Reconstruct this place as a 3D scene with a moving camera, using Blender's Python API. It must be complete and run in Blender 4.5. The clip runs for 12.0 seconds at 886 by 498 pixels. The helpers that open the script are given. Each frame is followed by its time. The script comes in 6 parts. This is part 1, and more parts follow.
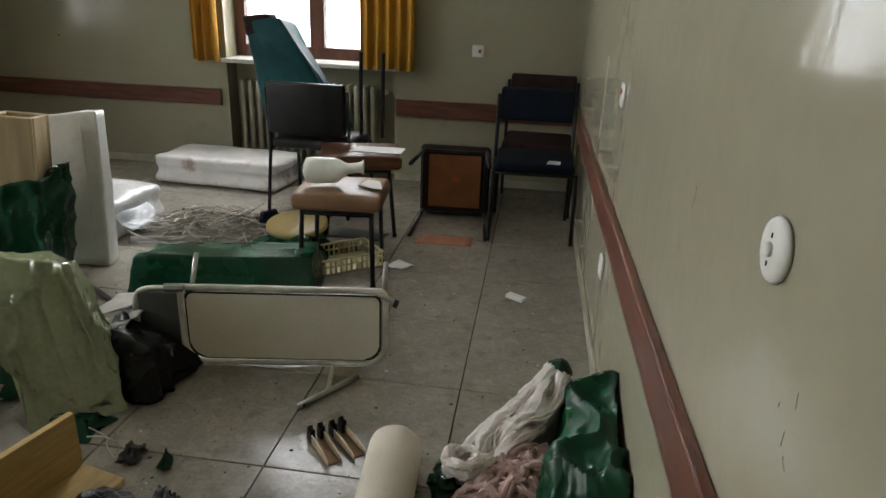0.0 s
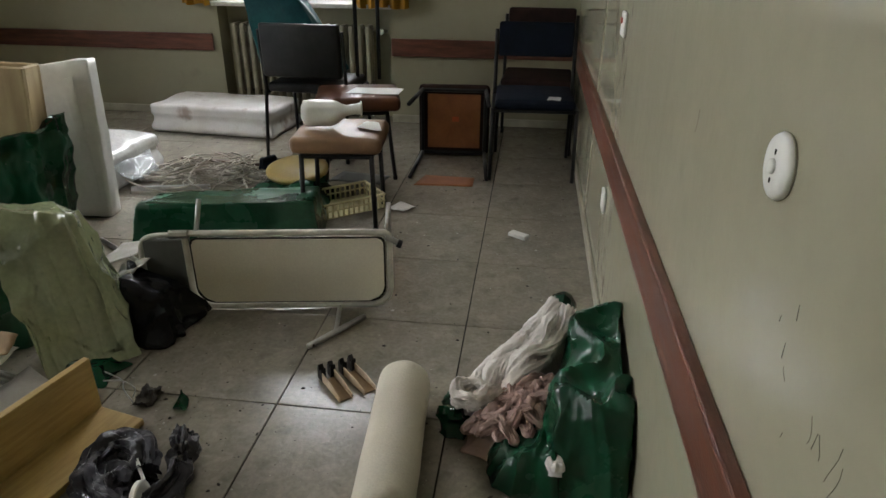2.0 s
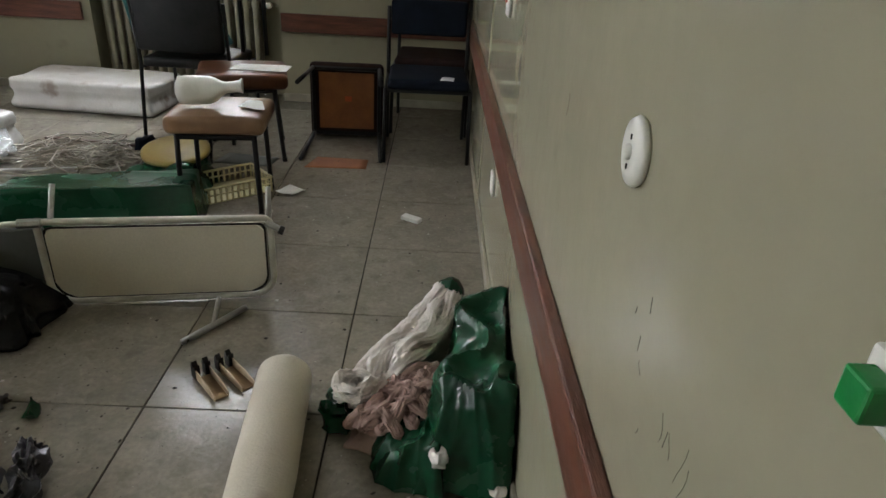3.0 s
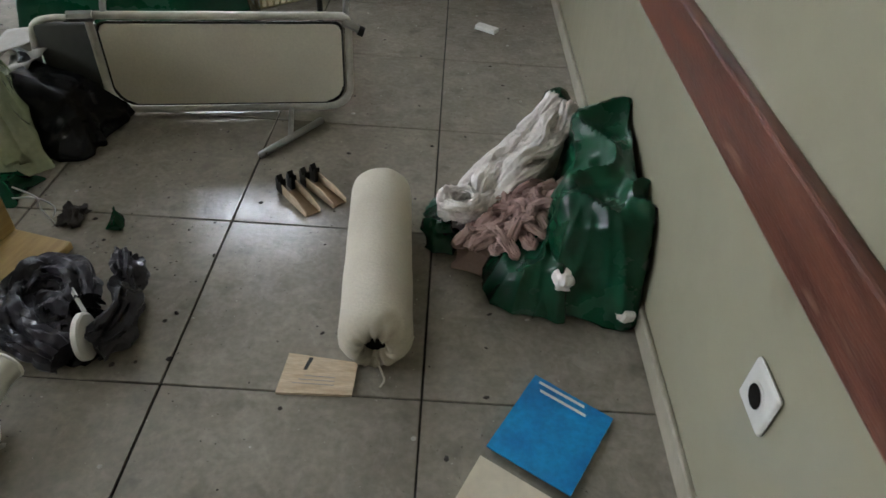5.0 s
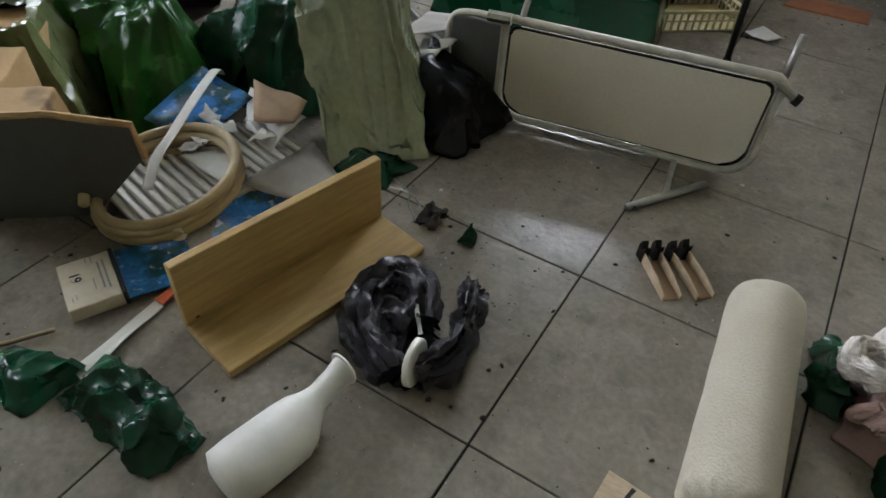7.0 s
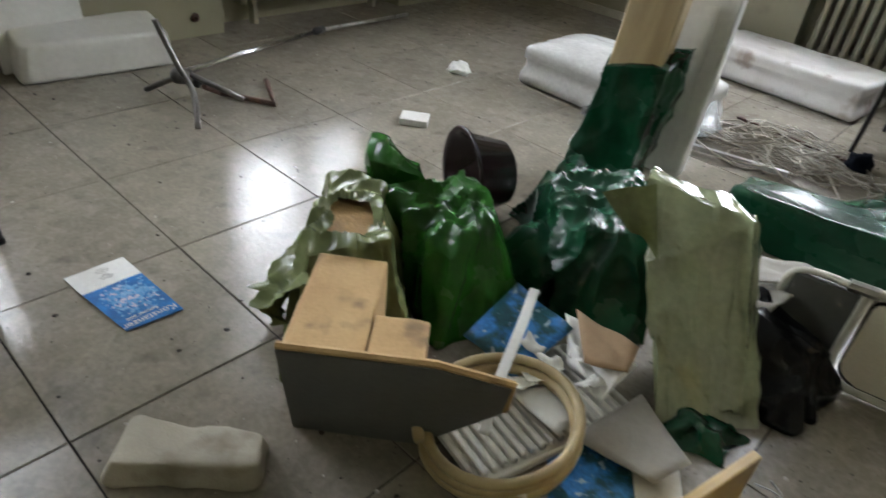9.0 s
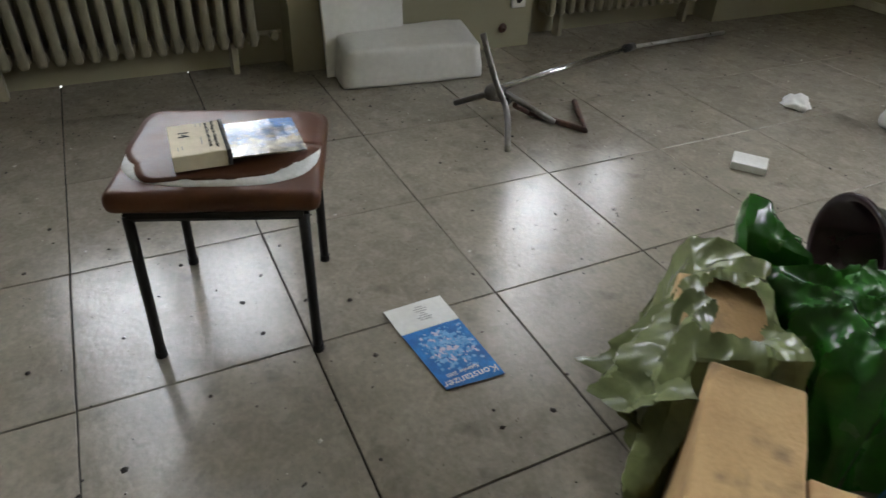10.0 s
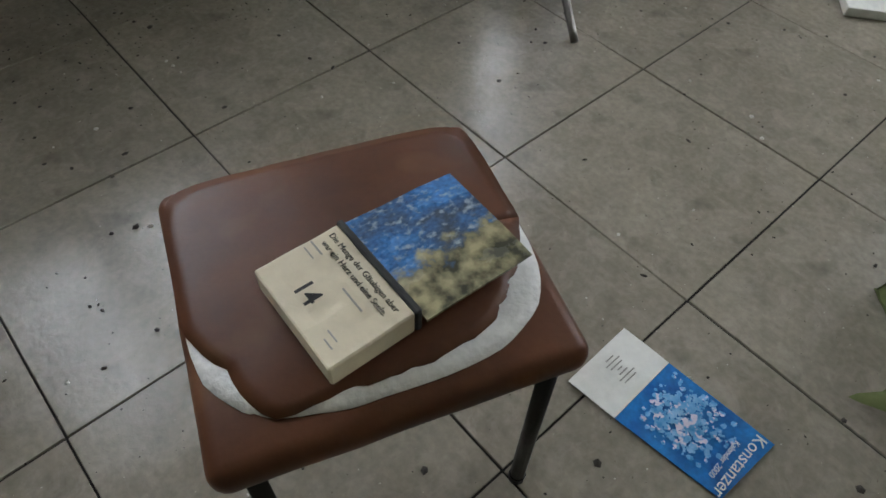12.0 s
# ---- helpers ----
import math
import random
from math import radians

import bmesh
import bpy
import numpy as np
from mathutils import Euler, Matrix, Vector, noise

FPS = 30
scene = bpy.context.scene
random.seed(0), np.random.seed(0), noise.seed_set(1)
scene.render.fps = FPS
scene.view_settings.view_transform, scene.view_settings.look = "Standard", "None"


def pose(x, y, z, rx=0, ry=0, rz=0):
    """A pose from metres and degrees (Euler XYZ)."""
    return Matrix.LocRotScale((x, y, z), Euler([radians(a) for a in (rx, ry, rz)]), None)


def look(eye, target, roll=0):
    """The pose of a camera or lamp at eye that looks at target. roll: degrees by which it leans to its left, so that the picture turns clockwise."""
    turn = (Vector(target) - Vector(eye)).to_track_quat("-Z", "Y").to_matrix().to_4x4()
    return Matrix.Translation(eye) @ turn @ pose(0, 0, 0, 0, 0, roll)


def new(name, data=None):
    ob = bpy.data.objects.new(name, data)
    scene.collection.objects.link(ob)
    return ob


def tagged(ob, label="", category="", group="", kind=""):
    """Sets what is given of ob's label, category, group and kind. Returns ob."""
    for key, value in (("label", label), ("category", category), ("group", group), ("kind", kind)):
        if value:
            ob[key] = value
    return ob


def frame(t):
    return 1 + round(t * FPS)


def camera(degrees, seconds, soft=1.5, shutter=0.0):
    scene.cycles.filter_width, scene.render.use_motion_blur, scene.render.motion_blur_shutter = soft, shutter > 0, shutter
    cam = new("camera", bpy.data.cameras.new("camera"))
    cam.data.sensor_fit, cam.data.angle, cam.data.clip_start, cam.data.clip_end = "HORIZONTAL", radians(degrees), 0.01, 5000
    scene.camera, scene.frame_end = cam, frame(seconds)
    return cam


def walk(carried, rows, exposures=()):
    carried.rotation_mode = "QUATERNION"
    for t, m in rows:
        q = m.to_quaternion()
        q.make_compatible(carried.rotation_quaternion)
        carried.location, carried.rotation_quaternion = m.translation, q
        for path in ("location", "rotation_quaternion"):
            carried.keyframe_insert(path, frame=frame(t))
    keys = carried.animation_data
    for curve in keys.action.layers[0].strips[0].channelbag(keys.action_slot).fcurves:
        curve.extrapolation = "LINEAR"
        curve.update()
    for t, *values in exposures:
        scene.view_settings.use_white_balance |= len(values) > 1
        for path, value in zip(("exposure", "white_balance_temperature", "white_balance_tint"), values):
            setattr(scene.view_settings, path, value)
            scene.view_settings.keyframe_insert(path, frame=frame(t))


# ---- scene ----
cam = camera(68.3, 12.0, shutter=0.2)
PATH = [
    (0, (-0.08, 0.071, 1.238), (-0.32, 1.928, 0.537), 2.3),
    (0.5, (-0.088, 0.05, 1.224), (-0.262, 1.891, 0.463), 2.5),
    (1, (-0.08, 0.05, 1.218), (-0.204, 1.87, 0.398), 2.9),
    (1.5, (-0.085, 0.051, 1.227), (-0.241, 1.858, 0.385), 1.5),
    (2, (-0.081, 0.058, 1.221), (-0.314, 1.85, 0.364), 0.5),
    (2.5, (-0.025, 0.093, 1.202), (-0.158, 1.885, 0.325), 1.6),
    (3, (-0.016, 0.131, 1.205), (0.034, 1.917, 0.305), 3.5),
    (3.5, (-0.099, 0.157, 1.17), (-0.007, 1.881, 0.161), 4.7),
    (3.7, (-0.158, 0.171, 1.139), (-0.011, 1.798, -0.016), 6.4),
    (5.3, (-0.278, 0.299, 1.036), (-0.354, 1.804, -0.279), 2.2),
    (5.5, (-0.313, 0.35, 1.029), (-0.506, 1.85, -0.28), 1.0),
    (6, (-0.382, 0.452, 1.013), (-0.846, 1.861, -0.328), 0.1),
    (6.5, (-0.438, 0.478, 1.011), (-1.051, 1.796, -0.361), 1.5),
    (6.7, (-0.463, 0.47, 1.018), (-1.139, 1.753, -0.358), 1.8),
    (8.5, (-0.988, 0.306, 1.138), (-1.741, 1.681, -0.104), 12.7),
    (9, (-1.175, 0.319, 1.15), (-2.239, 1.587, 0.027), 7.1),
    (9.5, (-1.384, 0.323, 1.122), (-2.731, 1.32, 0.029), 3.2),
    (10, (-1.63, 0.242, 1.098), (-3.065, 1.002, -0.069), 3.3),
    (10.5, (-1.918, 0.146, 1.094), (-3.316, 0.909, -0.115), 5.9),
    (11, (-2.155, 0.148, 1.069), (-3.331, 0.963, -0.329), 3.9),
    (11.5, (-2.422, 0.187, 1.052), (-3.449, 1.01, -0.455), 2.7),
    (12, (-2.579, 0.173, 1.049), (-3.443, 1.008, -0.55), 3.3),
]
walk(cam, [(t, look(eye, target, roll)) for t, eye, target, roll in PATH], [(0, 0.0, 6500, 11), (3.7, 0.0, 6400, 12), (5.3, 0.09, 6000, 12), (6.7, 0.10, 6000, 12), (8.5, 0.38, 6150, 11), (9.2, 0.38, 6200, 12), (10, 0.03, 6300, 12), (11, -0.15, 6250, 12), (12, -0.15, 6200, 11)])

# ---- world, window light, exposure ----
world = bpy.data.worlds.new("overcast_sky")
scene.world = world
world.use_nodes = True
sky = world.node_tree.nodes.new("ShaderNodeTexSky")
sky.sky_type, sky.sun_disc = "NISHITA", False
sky.sun_elevation, sky.sun_rotation = radians(38), radians(300)
world.node_tree.links.new(sky.outputs[0], world.node_tree.nodes["Background"].inputs[0])
world.node_tree.nodes["Background"].inputs[1].default_value = 0.12
scene.view_settings.exposure = 0.0

sun_data = bpy.data.lights.new("sun", "SUN")
sun_data.energy, sun_data.angle, sun_data.color = 0.6, radians(20), (1.0, 0.96, 0.9)
sun = new("sun", sun_data)
sun.matrix_world = pose(0, 0, 8, 52, 0, 30)


def window_lamp(name, m, sx, sy, watts):
    d = bpy.data.lights.new(name, "AREA")
    d.shape, d.size, d.size_y, d.energy, d.color = "RECTANGLE", sx, sy, watts, (0.93, 0.97, 1.0)
    ob = new(name, d)
    ob.matrix_world = m
    return ob


# daylight from the sky above, at the three window openings
window_lamp("daylight_north", look((-1.7, 5.54, 2.15), (-1.7, 3.54, 0.1)), 1.15, 1.9, 108)
window_lamp("daylight_west_a", look((-5.25, 0.285, 2.15), (-3.25, 0.285, 1.0)), 1.2, 1.9, 49)
window_lamp("daylight_west_b", look((-5.25, 2.805, 2.15), (-3.25, 2.805, 1.0)), 1.2, 1.9, 46)


# ---- materials ----
def surface(name, base, second=None, scale=8.0, rough=0.6, rough_var=0.15, bump=0.2, bump_scale=60.0, metal=0.0,
            fine=0.06, stretch=(1, 1, 1), coat=0.0, trans=0.0, spread=(0.35, 0.7), island=0.0, spots=None, spot_scale=30.0, spot_cut=(0.60, 0.66), spec=0.5):
    m = bpy.data.materials.new(name)
    m.use_nodes = True
    nt = m.node_tree
    n, l = nt.nodes, nt.links
    b = n["Principled BSDF"]
    co = n.new("ShaderNodeTexCoord")
    mp = n.new("ShaderNodeMapping")
    mp.inputs["Scale"].default_value = stretch
    l.new(co.outputs["Object"], mp.inputs[0])
    big = n.new("ShaderNodeTexNoise")
    big.inputs["Scale"].default_value, big.inputs["Detail"].default_value = scale, 6
    l.new(mp.outputs[0], big.inputs["Vector"])
    ramp = n.new("ShaderNodeValToRGB")
    second = second or tuple(c * 0.72 for c in base)
    ramp.color_ramp.elements[0].position, ramp.color_ramp.elements[1].position = spread
    ramp.color_ramp.elements[0].color, ramp.color_ramp.elements[1].color = (*second, 1), (*base, 1)
    l.new(big.outputs[0], ramp.inputs[0])
    small = n.new("ShaderNodeTexNoise")
    small.inputs["Scale"].default_value, small.inputs["Detail"].default_value = bump_scale, 4
    l.new(mp.outputs[0], small.inputs["Vector"])
    hsv = n.new("ShaderNodeHueSaturation")
    val = n.new("ShaderNodeMapRange")
    val.inputs["To Min"].default_value, val.inputs["To Max"].default_value = 1 - fine * 2, 1 + fine * 2
    l.new(small.outputs[0], val.inputs[0])
    out = ramp.outputs[0]
    l.new(val.outputs[0], hsv.inputs["Value"])
    l.new(out, hsv.inputs["Color"])
    out = hsv.outputs[0]
    if island:
        info = n.new("ShaderNodeObjectInfo")
        mr = n.new("ShaderNodeMapRange")
        mr.inputs["To Min"].default_value, mr.inputs["To Max"].default_value = 1 - island, 1 + island
        l.new(info.outputs["Random"], mr.inputs[0])
        h2 = n.new("ShaderNodeHueSaturation")
        l.new(mr.outputs[0], h2.inputs["Value"])
        l.new(out, h2.inputs["Color"])
        out = h2.outputs[0]
    if spots:
        sp = n.new("ShaderNodeTexNoise")
        sp.inputs["Scale"].default_value, sp.inputs["Detail"].default_value = spot_scale, 3
        l.new(mp.outputs[0], sp.inputs["Vector"])
        sr = n.new("ShaderNodeMapRange")
        sr.inputs["From Min"].default_value, sr.inputs["From Max"].default_value = spot_cut
        l.new(sp.outputs[0], sr.inputs[0])
        mx = n.new("ShaderNodeMix")
        mx.data_type = "RGBA"
        l.new(sr.outputs[0], mx.inputs[0])
        l.new(out, mx.inputs[6])
        mx.inputs[7].default_value = (*spots, 1)
        out = mx.outputs[2]
    l.new(out, b.inputs["Base Color"])
    rr = n.new("ShaderNodeMapRange")
    rr.inputs["To Min"].default_value, rr.inputs["To Max"].default_value = max(0.04, rough - rough_var), min(1, rough + rough_var)
    l.new(big.outputs[0], rr.inputs[0])
    l.new(rr.outputs[0], b.inputs["Roughness"])
    b.inputs["Metallic"].default_value = metal
    b.inputs["Specular IOR Level"].default_value = spec
    b.inputs["Coat Weight"].default_value = coat
    b.inputs["Transmission Weight"].default_value = trans
    if bump:
        bp = n.new("ShaderNodeBump")
        bp.inputs["Strength"].default_value, bp.inputs["Distance"].default_value = bump, 0.004
        l.new(small.outputs[0], bp.inputs["Height"])
        l.new(bp.outputs[0], b.inputs["Normal"])
    return m


def film(name, base, second, rough=0.2, thin=0.0, crease=9.0, depth=0.5, grain=(1, 1, 1), spec=0.3):
    """Crumpled plastic film: glossy, with thin creases between smooth slack areas."""
    m = surface(name, base, second, scale=6, rough=rough, rough_var=0.06, bump=0, fine=0.12)
    nt = m.node_tree
    n, l = nt.nodes, nt.links
    b = n["Principled BSDF"]
    co = n.new("ShaderNodeTexCoord")
    mp = n.new("ShaderNodeMapping")
    mp.inputs["Scale"].default_value = grain
    l.new(co.outputs["Object"], mp.inputs[0])
    warp = n.new("ShaderNodeTexNoise")
    warp.inputs["Scale"].default_value, warp.inputs["Detail"].default_value = crease * 0.9, 2
    l.new(mp.outputs[0], warp.inputs["Vector"])
    bend = n.new("ShaderNodeVectorMath")
    bend.operation = "MULTIPLY_ADD"
    bend.inputs[1].default_value = (0.12, 0.12, 0.12)
    l.new(warp.outputs["Color"], bend.inputs[0])
    l.new(mp.outputs[0], bend.inputs[2])
    last = None
    for size, reach, lines in ((crease * 0.9, 0.014, 1.0), (crease * 2.8, 0.005, 1.0)):
        fold = n.new("ShaderNodeTexNoise")
        fold.noise_type = "RIDGED_MULTIFRACTAL"
        fold.inputs["Scale"].default_value, fold.inputs["Detail"].default_value = size, lines
        fold.inputs["Distortion"].default_value = 0.6
        l.new(bend.outputs[0], fold.inputs["Vector"])
        bp = n.new("ShaderNodeBump")
        bp.inputs["Strength"].default_value, bp.inputs["Distance"].default_value = depth, reach
        l.new(fold.outputs[0], bp.inputs["Height"])
        if last:
            l.new(last.outputs[0], bp.inputs["Normal"])
        last = bp
    l.new(last.outputs[0], b.inputs["Normal"])
    b.inputs["Transmission Weight"].default_value = thin
    b.inputs["Specular IOR Level"].default_value = spec
    b.inputs["IOR"].default_value = 1.35 if thin else 1.5
    return m


WALL = surface("cream_gloss_paint", (0.335, 0.312, 0.218), (0.288, 0.266, 0.185), scale=1.2, rough=0.13, rough_var=0.05, bump=0.16, bump_scale=22, fine=0.02, spots=(0.25, 0.228, 0.16), spot_scale=5, spot_cut=(0.66, 0.80), spec=0.22)


def ripple(m, scale, reach):
    """Slow unevenness of a brushed gloss coat."""
    n, l = m.node_tree.nodes, m.node_tree.links
    b = n["Principled BSDF"]
    co = n.new("ShaderNodeTexCoord")
    wave = n.new("ShaderNodeTexNoise")
    wave.inputs["Scale"].default_value, wave.inputs["Detail"].default_value = scale, 1
    l.new(co.outputs["Object"], wave.inputs["Vector"])
    bp = n.new("ShaderNodeBump")
    bp.inputs["Strength"].default_value, bp.inputs["Distance"].default_value = 0.5, reach
    l.new(wave.outputs[0], bp.inputs["Height"])
    l.new(b.inputs["Normal"].links[0].from_socket, bp.inputs["Normal"])
    l.new(bp.outputs[0], b.inputs["Normal"])


ripple(WALL, 6.0, 0.003)
CEIL = surface("white_ceiling_paint", (0.48, 0.47, 0.41), scale=2, rough=0.8, fine=0.03)
RAIL = surface("red_brown_wood", (0.17, 0.062, 0.036), (0.075, 0.026, 0.017), scale=9, rough=0.36, bump=0.3, bump_scale=90, stretch=(4, 0.5, 4), fine=0.15, spots=(0.28, 0.17, 0.12), spot_scale=6, spot_cut=(0.66, 0.74))
RAIL_N = surface("red_brown_wood_north", (0.17, 0.062, 0.036), (0.075, 0.026, 0.017), scale=9, rough=0.36, bump=0.3, bump_scale=90, stretch=(0.5, 4, 4), fine=0.15)
WFRAME = surface("brown_window_wood", (0.16, 0.06, 0.035), (0.09, 0.035, 0.022), scale=8, rough=0.4, stretch=(3, 3, 0.6))
SILL = surface("pale_stone_sill", (0.62, 0.60, 0.54), (0.48, 0.46, 0.41), scale=20, rough=0.35, spots=(0.3, 0.28, 0.25), spot_scale=60)
JOINT = surface("dark_floor_joint", (0.030, 0.027, 0.024), (0.016, 0.015, 0.013), scale=20, rough=0.9, spec=0.2)
SKIRT = surface("cream_skirting", (0.46, 0.42, 0.32), (0.30, 0.27, 0.2), scale=6, rough=0.5)
RADP = surface("cream_radiator_enamel", (0.31, 0.288, 0.212), (0.21, 0.188, 0.13), scale=8, rough=0.4, fine=0.06)
CURT = surface("ochre_curtain_cloth", (0.62, 0.33, 0.035), (0.42, 0.20, 0.02), scale=4, rough=0.85, bump=0.4, bump_scale=220, stretch=(1, 1, 0.3))
STEEL = surface("grey_steel_tube", (0.55, 0.55, 0.54), (0.36, 0.35, 0.33), scale=14, rough=0.32, metal=1.0, fine=0.08)
CHROME = surface("worn_chrome", (0.75, 0.75, 0.76), (0.5, 0.5, 0.5), scale=20, rough=0.14, metal=1.0, fine=0.05)
RUST = surface("rusty_brown_iron", (0.10, 0.045, 0.028), (0.05, 0.025, 0.018), scale=30, rough=0.75, fine=0.2)
BLACKM = surface("black_lacquered_steel", (0.013, 0.012, 0.012), (0.007, 0.007, 0.007), scale=14, rough=0.42, fine=0.2, spec=0.3)
WHITEM = surface("cream_enamelled_tube", (0.60, 0.58, 0.50), (0.42, 0.40, 0.33), scale=16, rough=0.35, fine=0.08)
WHITEP = surface("white_plastic", (0.74, 0.73, 0.68), (0.62, 0.60, 0.54), scale=10, rough=0.35, fine=0.03)
CREAMP = surface("cream_bench_vinyl", (0.68, 0.64, 0.52), (0.60, 0.55, 0.44), scale=3, rough=0.45, bump=0.15, bump_scale=150)
BROWNV = surface("brown_vinyl", (0.118, 0.042, 0.016), (0.056, 0.020, 0.009), scale=5, rough=0.44, bump=0.08, bump_scale=120, spots=(0.15, 0.072, 0.036), spot_scale=7, spot_cut=(0.60, 0.78), spec=0.3)
TANV = surface("tan_vinyl", (0.26, 0.15, 0.08), (0.17, 0.095, 0.05), scale=5, rough=0.4, bump=0.2, bump_scale=170)
NAVY = surface("navy_cloth", (0.009, 0.013, 0.024), (0.005, 0.008, 0.014), scale=10, rough=0.85, bump=0.4, bump_scale=260, spec=0.15)
MAROON = surface("dark_maroon_cloth", (0.04, 0.020, 0.017), (0.022, 0.012, 0.011), scale=10, rough=0.85, bump=0.4, bump_scale=260, spec=0.15)
FOAM = surface("white_padding", (0.80, 0.80, 0.79), (0.66, 0.66, 0.65), scale=30, rough=0.95, bump=0.5, bump_scale=120)
TICK = surface("white_mattress_cloth", (0.74, 0.72, 0.70), (0.58, 0.55, 0.52), scale=5, rough=0.8, bump=0.3, bump_scale=120, spots=(0.36, 0.29, 0.25), spot_scale=7, spot_cut=(0.60, 0.72))
VINYLW = surface("white_vinyl", (0.70, 0.69, 0.66), (0.60, 0.59, 0.55), scale=4, rough=0.38, bump=0.15, bump_scale=40)
BOARD = surface("light_oak_board", (0.48, 0.335, 0.125), (0.37, 0.24, 0.08), scale=14, rough=0.45, stretch=(6, 0.5, 6), bump=0.15, bump_scale=80, fine=0.1)
CHIP = surface("yellowed_foam_block", (0.52, 0.36, 0.17), (0.40, 0.25, 0.105), scale=6, rough=0.85, bump=0.35, bump_scale=110, spots=(0.13, 0.085, 0.05), spot_scale=9, spot_cut=(0.56, 0.72))
PALEFOAM = surface("pale_brown_box_side", (0.46, 0.36, 0.20), (0.34, 0.25, 0.13), scale=5, rough=0.7, bump=0.3, bump_scale=120, stretch=(4, 4, 0.6))
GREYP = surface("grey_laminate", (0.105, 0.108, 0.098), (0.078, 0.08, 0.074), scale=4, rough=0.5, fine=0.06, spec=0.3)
HARDB = surface("orange_brown_hardboard", (0.34, 0.13, 0.045), (0.24, 0.085, 0.03), scale=9, rough=0.75)
CANVAS = surface("beige_canvas", (0.62, 0.57, 0.46), (0.50, 0.45, 0.35), scale=4, rough=0.9, bump=0.35, bump_scale=200, spots=(0.37, 0.31, 0.22), spot_scale=7, spot_cut=(0.60, 0.75))
GREEN = film("dark_green_film", (0.006, 0.066, 0.028), (0.003, 0.036, 0.015), rough=0.27, crease=8, depth=0.20, spec=0.4)
BRIGHT = film("bright_green_film", (0.026, 0.135, 0.012), (0.010, 0.065, 0.005), rough=0.27, crease=8, depth=0.20, spec=0.4)
OLIVE = film("olive_green_film", (0.225, 0.255, 0.142), (0.185, 0.212, 0.115), rough=0.10, crease=8, depth=0.6, grain=(1.1, 1.1, 0.6), spec=1.0)
OLIVE.node_tree.nodes["Principled BSDF"].inputs["Coat Weight"].default_value = 0.8
OLIVE.node_tree.nodes["Principled BSDF"].inputs["Coat Roughness"].default_value = 0.12
WRAPF = film("wrapped_white_film", (0.68, 0.68, 0.66), (0.55, 0.54, 0.52), rough=0.2, crease=5, depth=0.35, grain=(0.5, 1.4, 1), spec=0.6)
PALEOL = film("pale_olive_film", (0.150, 0.172, 0.070), (0.095, 0.115, 0.045), rough=0.24, crease=10, depth=0.35, spec=0.4)
TEAL = film("teal_film", (0.010, 0.070, 0.072), (0.006, 0.040, 0.044), rough=0.5, crease=5, depth=0.3, spec=0.12)
BLACKF = film("black_film", (0.004, 0.004, 0.005), (0.002, 0.002, 0.003), rough=0.25, crease=12, depth=0.3, spec=0.25)
DARKF = film("dark_grey_film", (0.030, 0.027, 0.032), (0.016, 0.015, 0.018), rough=0.28, crease=24, depth=0.25, spec=0.35)
DARKSTEEL = surface("dull_dark_steel", (0.26, 0.25, 0.24), (0.14, 0.13, 0.12), scale=14, rough=0.38, metal=1.0, fine=0.1)
CLEAR = film("clear_film", (0.85, 0.87, 0.88), (0.75, 0.78, 0.8), rough=0.15, thin=0.75, crease=9)
BOWLM = surface("dark_brown_plastic", (0.020, 0.008, 0.009), (0.014, 0.006, 0.007), scale=6, rough=0.2, bump=0.05, spec=0.4)
HOSE = surface("yellowed_rubber_hose", (0.47, 0.38, 0.21), (0.36, 0.28, 0.14), scale=10, rough=0.4, fine=0.05)
PAPER = surface("white_paper", (0.76, 0.76, 0.73), (0.64, 0.63, 0.59), scale=7, rough=0.8)
CREAMPAP = surface("cream_calendar_paper", (0.70, 0.63, 0.48), (0.58, 0.51, 0.38), scale=9, rough=0.85)
INK = surface("black_ink", (0.03, 0.03, 0.03), rough=0.8)
GREYINK = surface("grey_print", (0.34, 0.33, 0.31), rough=0.8)
BLUEL = surface("deep_blue_leaflet", (0.010, 0.20, 0.54), (0.008, 0.11, 0.36), scale=22, rough=0.35, bump=0, fine=0.2, bump_scale=120)
BLUEP = surface("blue_printed_cover", (0.012, 0.27, 0.56), (0.010, 0.165, 0.42), scale=14, rough=0.35, bump=0, fine=0.16, bump_scale=90)
PETAL = surface("pale_blossom_print", (0.24, 0.45, 0.68), (0.05, 0.27, 0.58), scale=55, rough=0.4, bump=0, spots=(0.55, 0.50, 0.60), spot_scale=70, spot_cut=(0.56, 0.62))
PILLOWC = surface("grey_beige_canvas", (0.42, 0.385, 0.31), (0.32, 0.29, 0.23), scale=6, rough=0.9, bump=0.35, bump_scale=200, spots=(0.22, 0.19, 0.14), spot_scale=8, spot_cut=(0.58, 0.72))
LAKE = surface("painted_lake_cover", (0.05, 0.17, 0.42), (0.07, 0.075, 0.075), scale=14, rough=0.25, bump=0, stretch=(1.5, 1, 1), spots=(0.34, 0.40, 0.46), spot_scale=85, spot_cut=(0.54, 0.74), fine=0.4, bump_scale=140, spread=(0.36, 0.60))


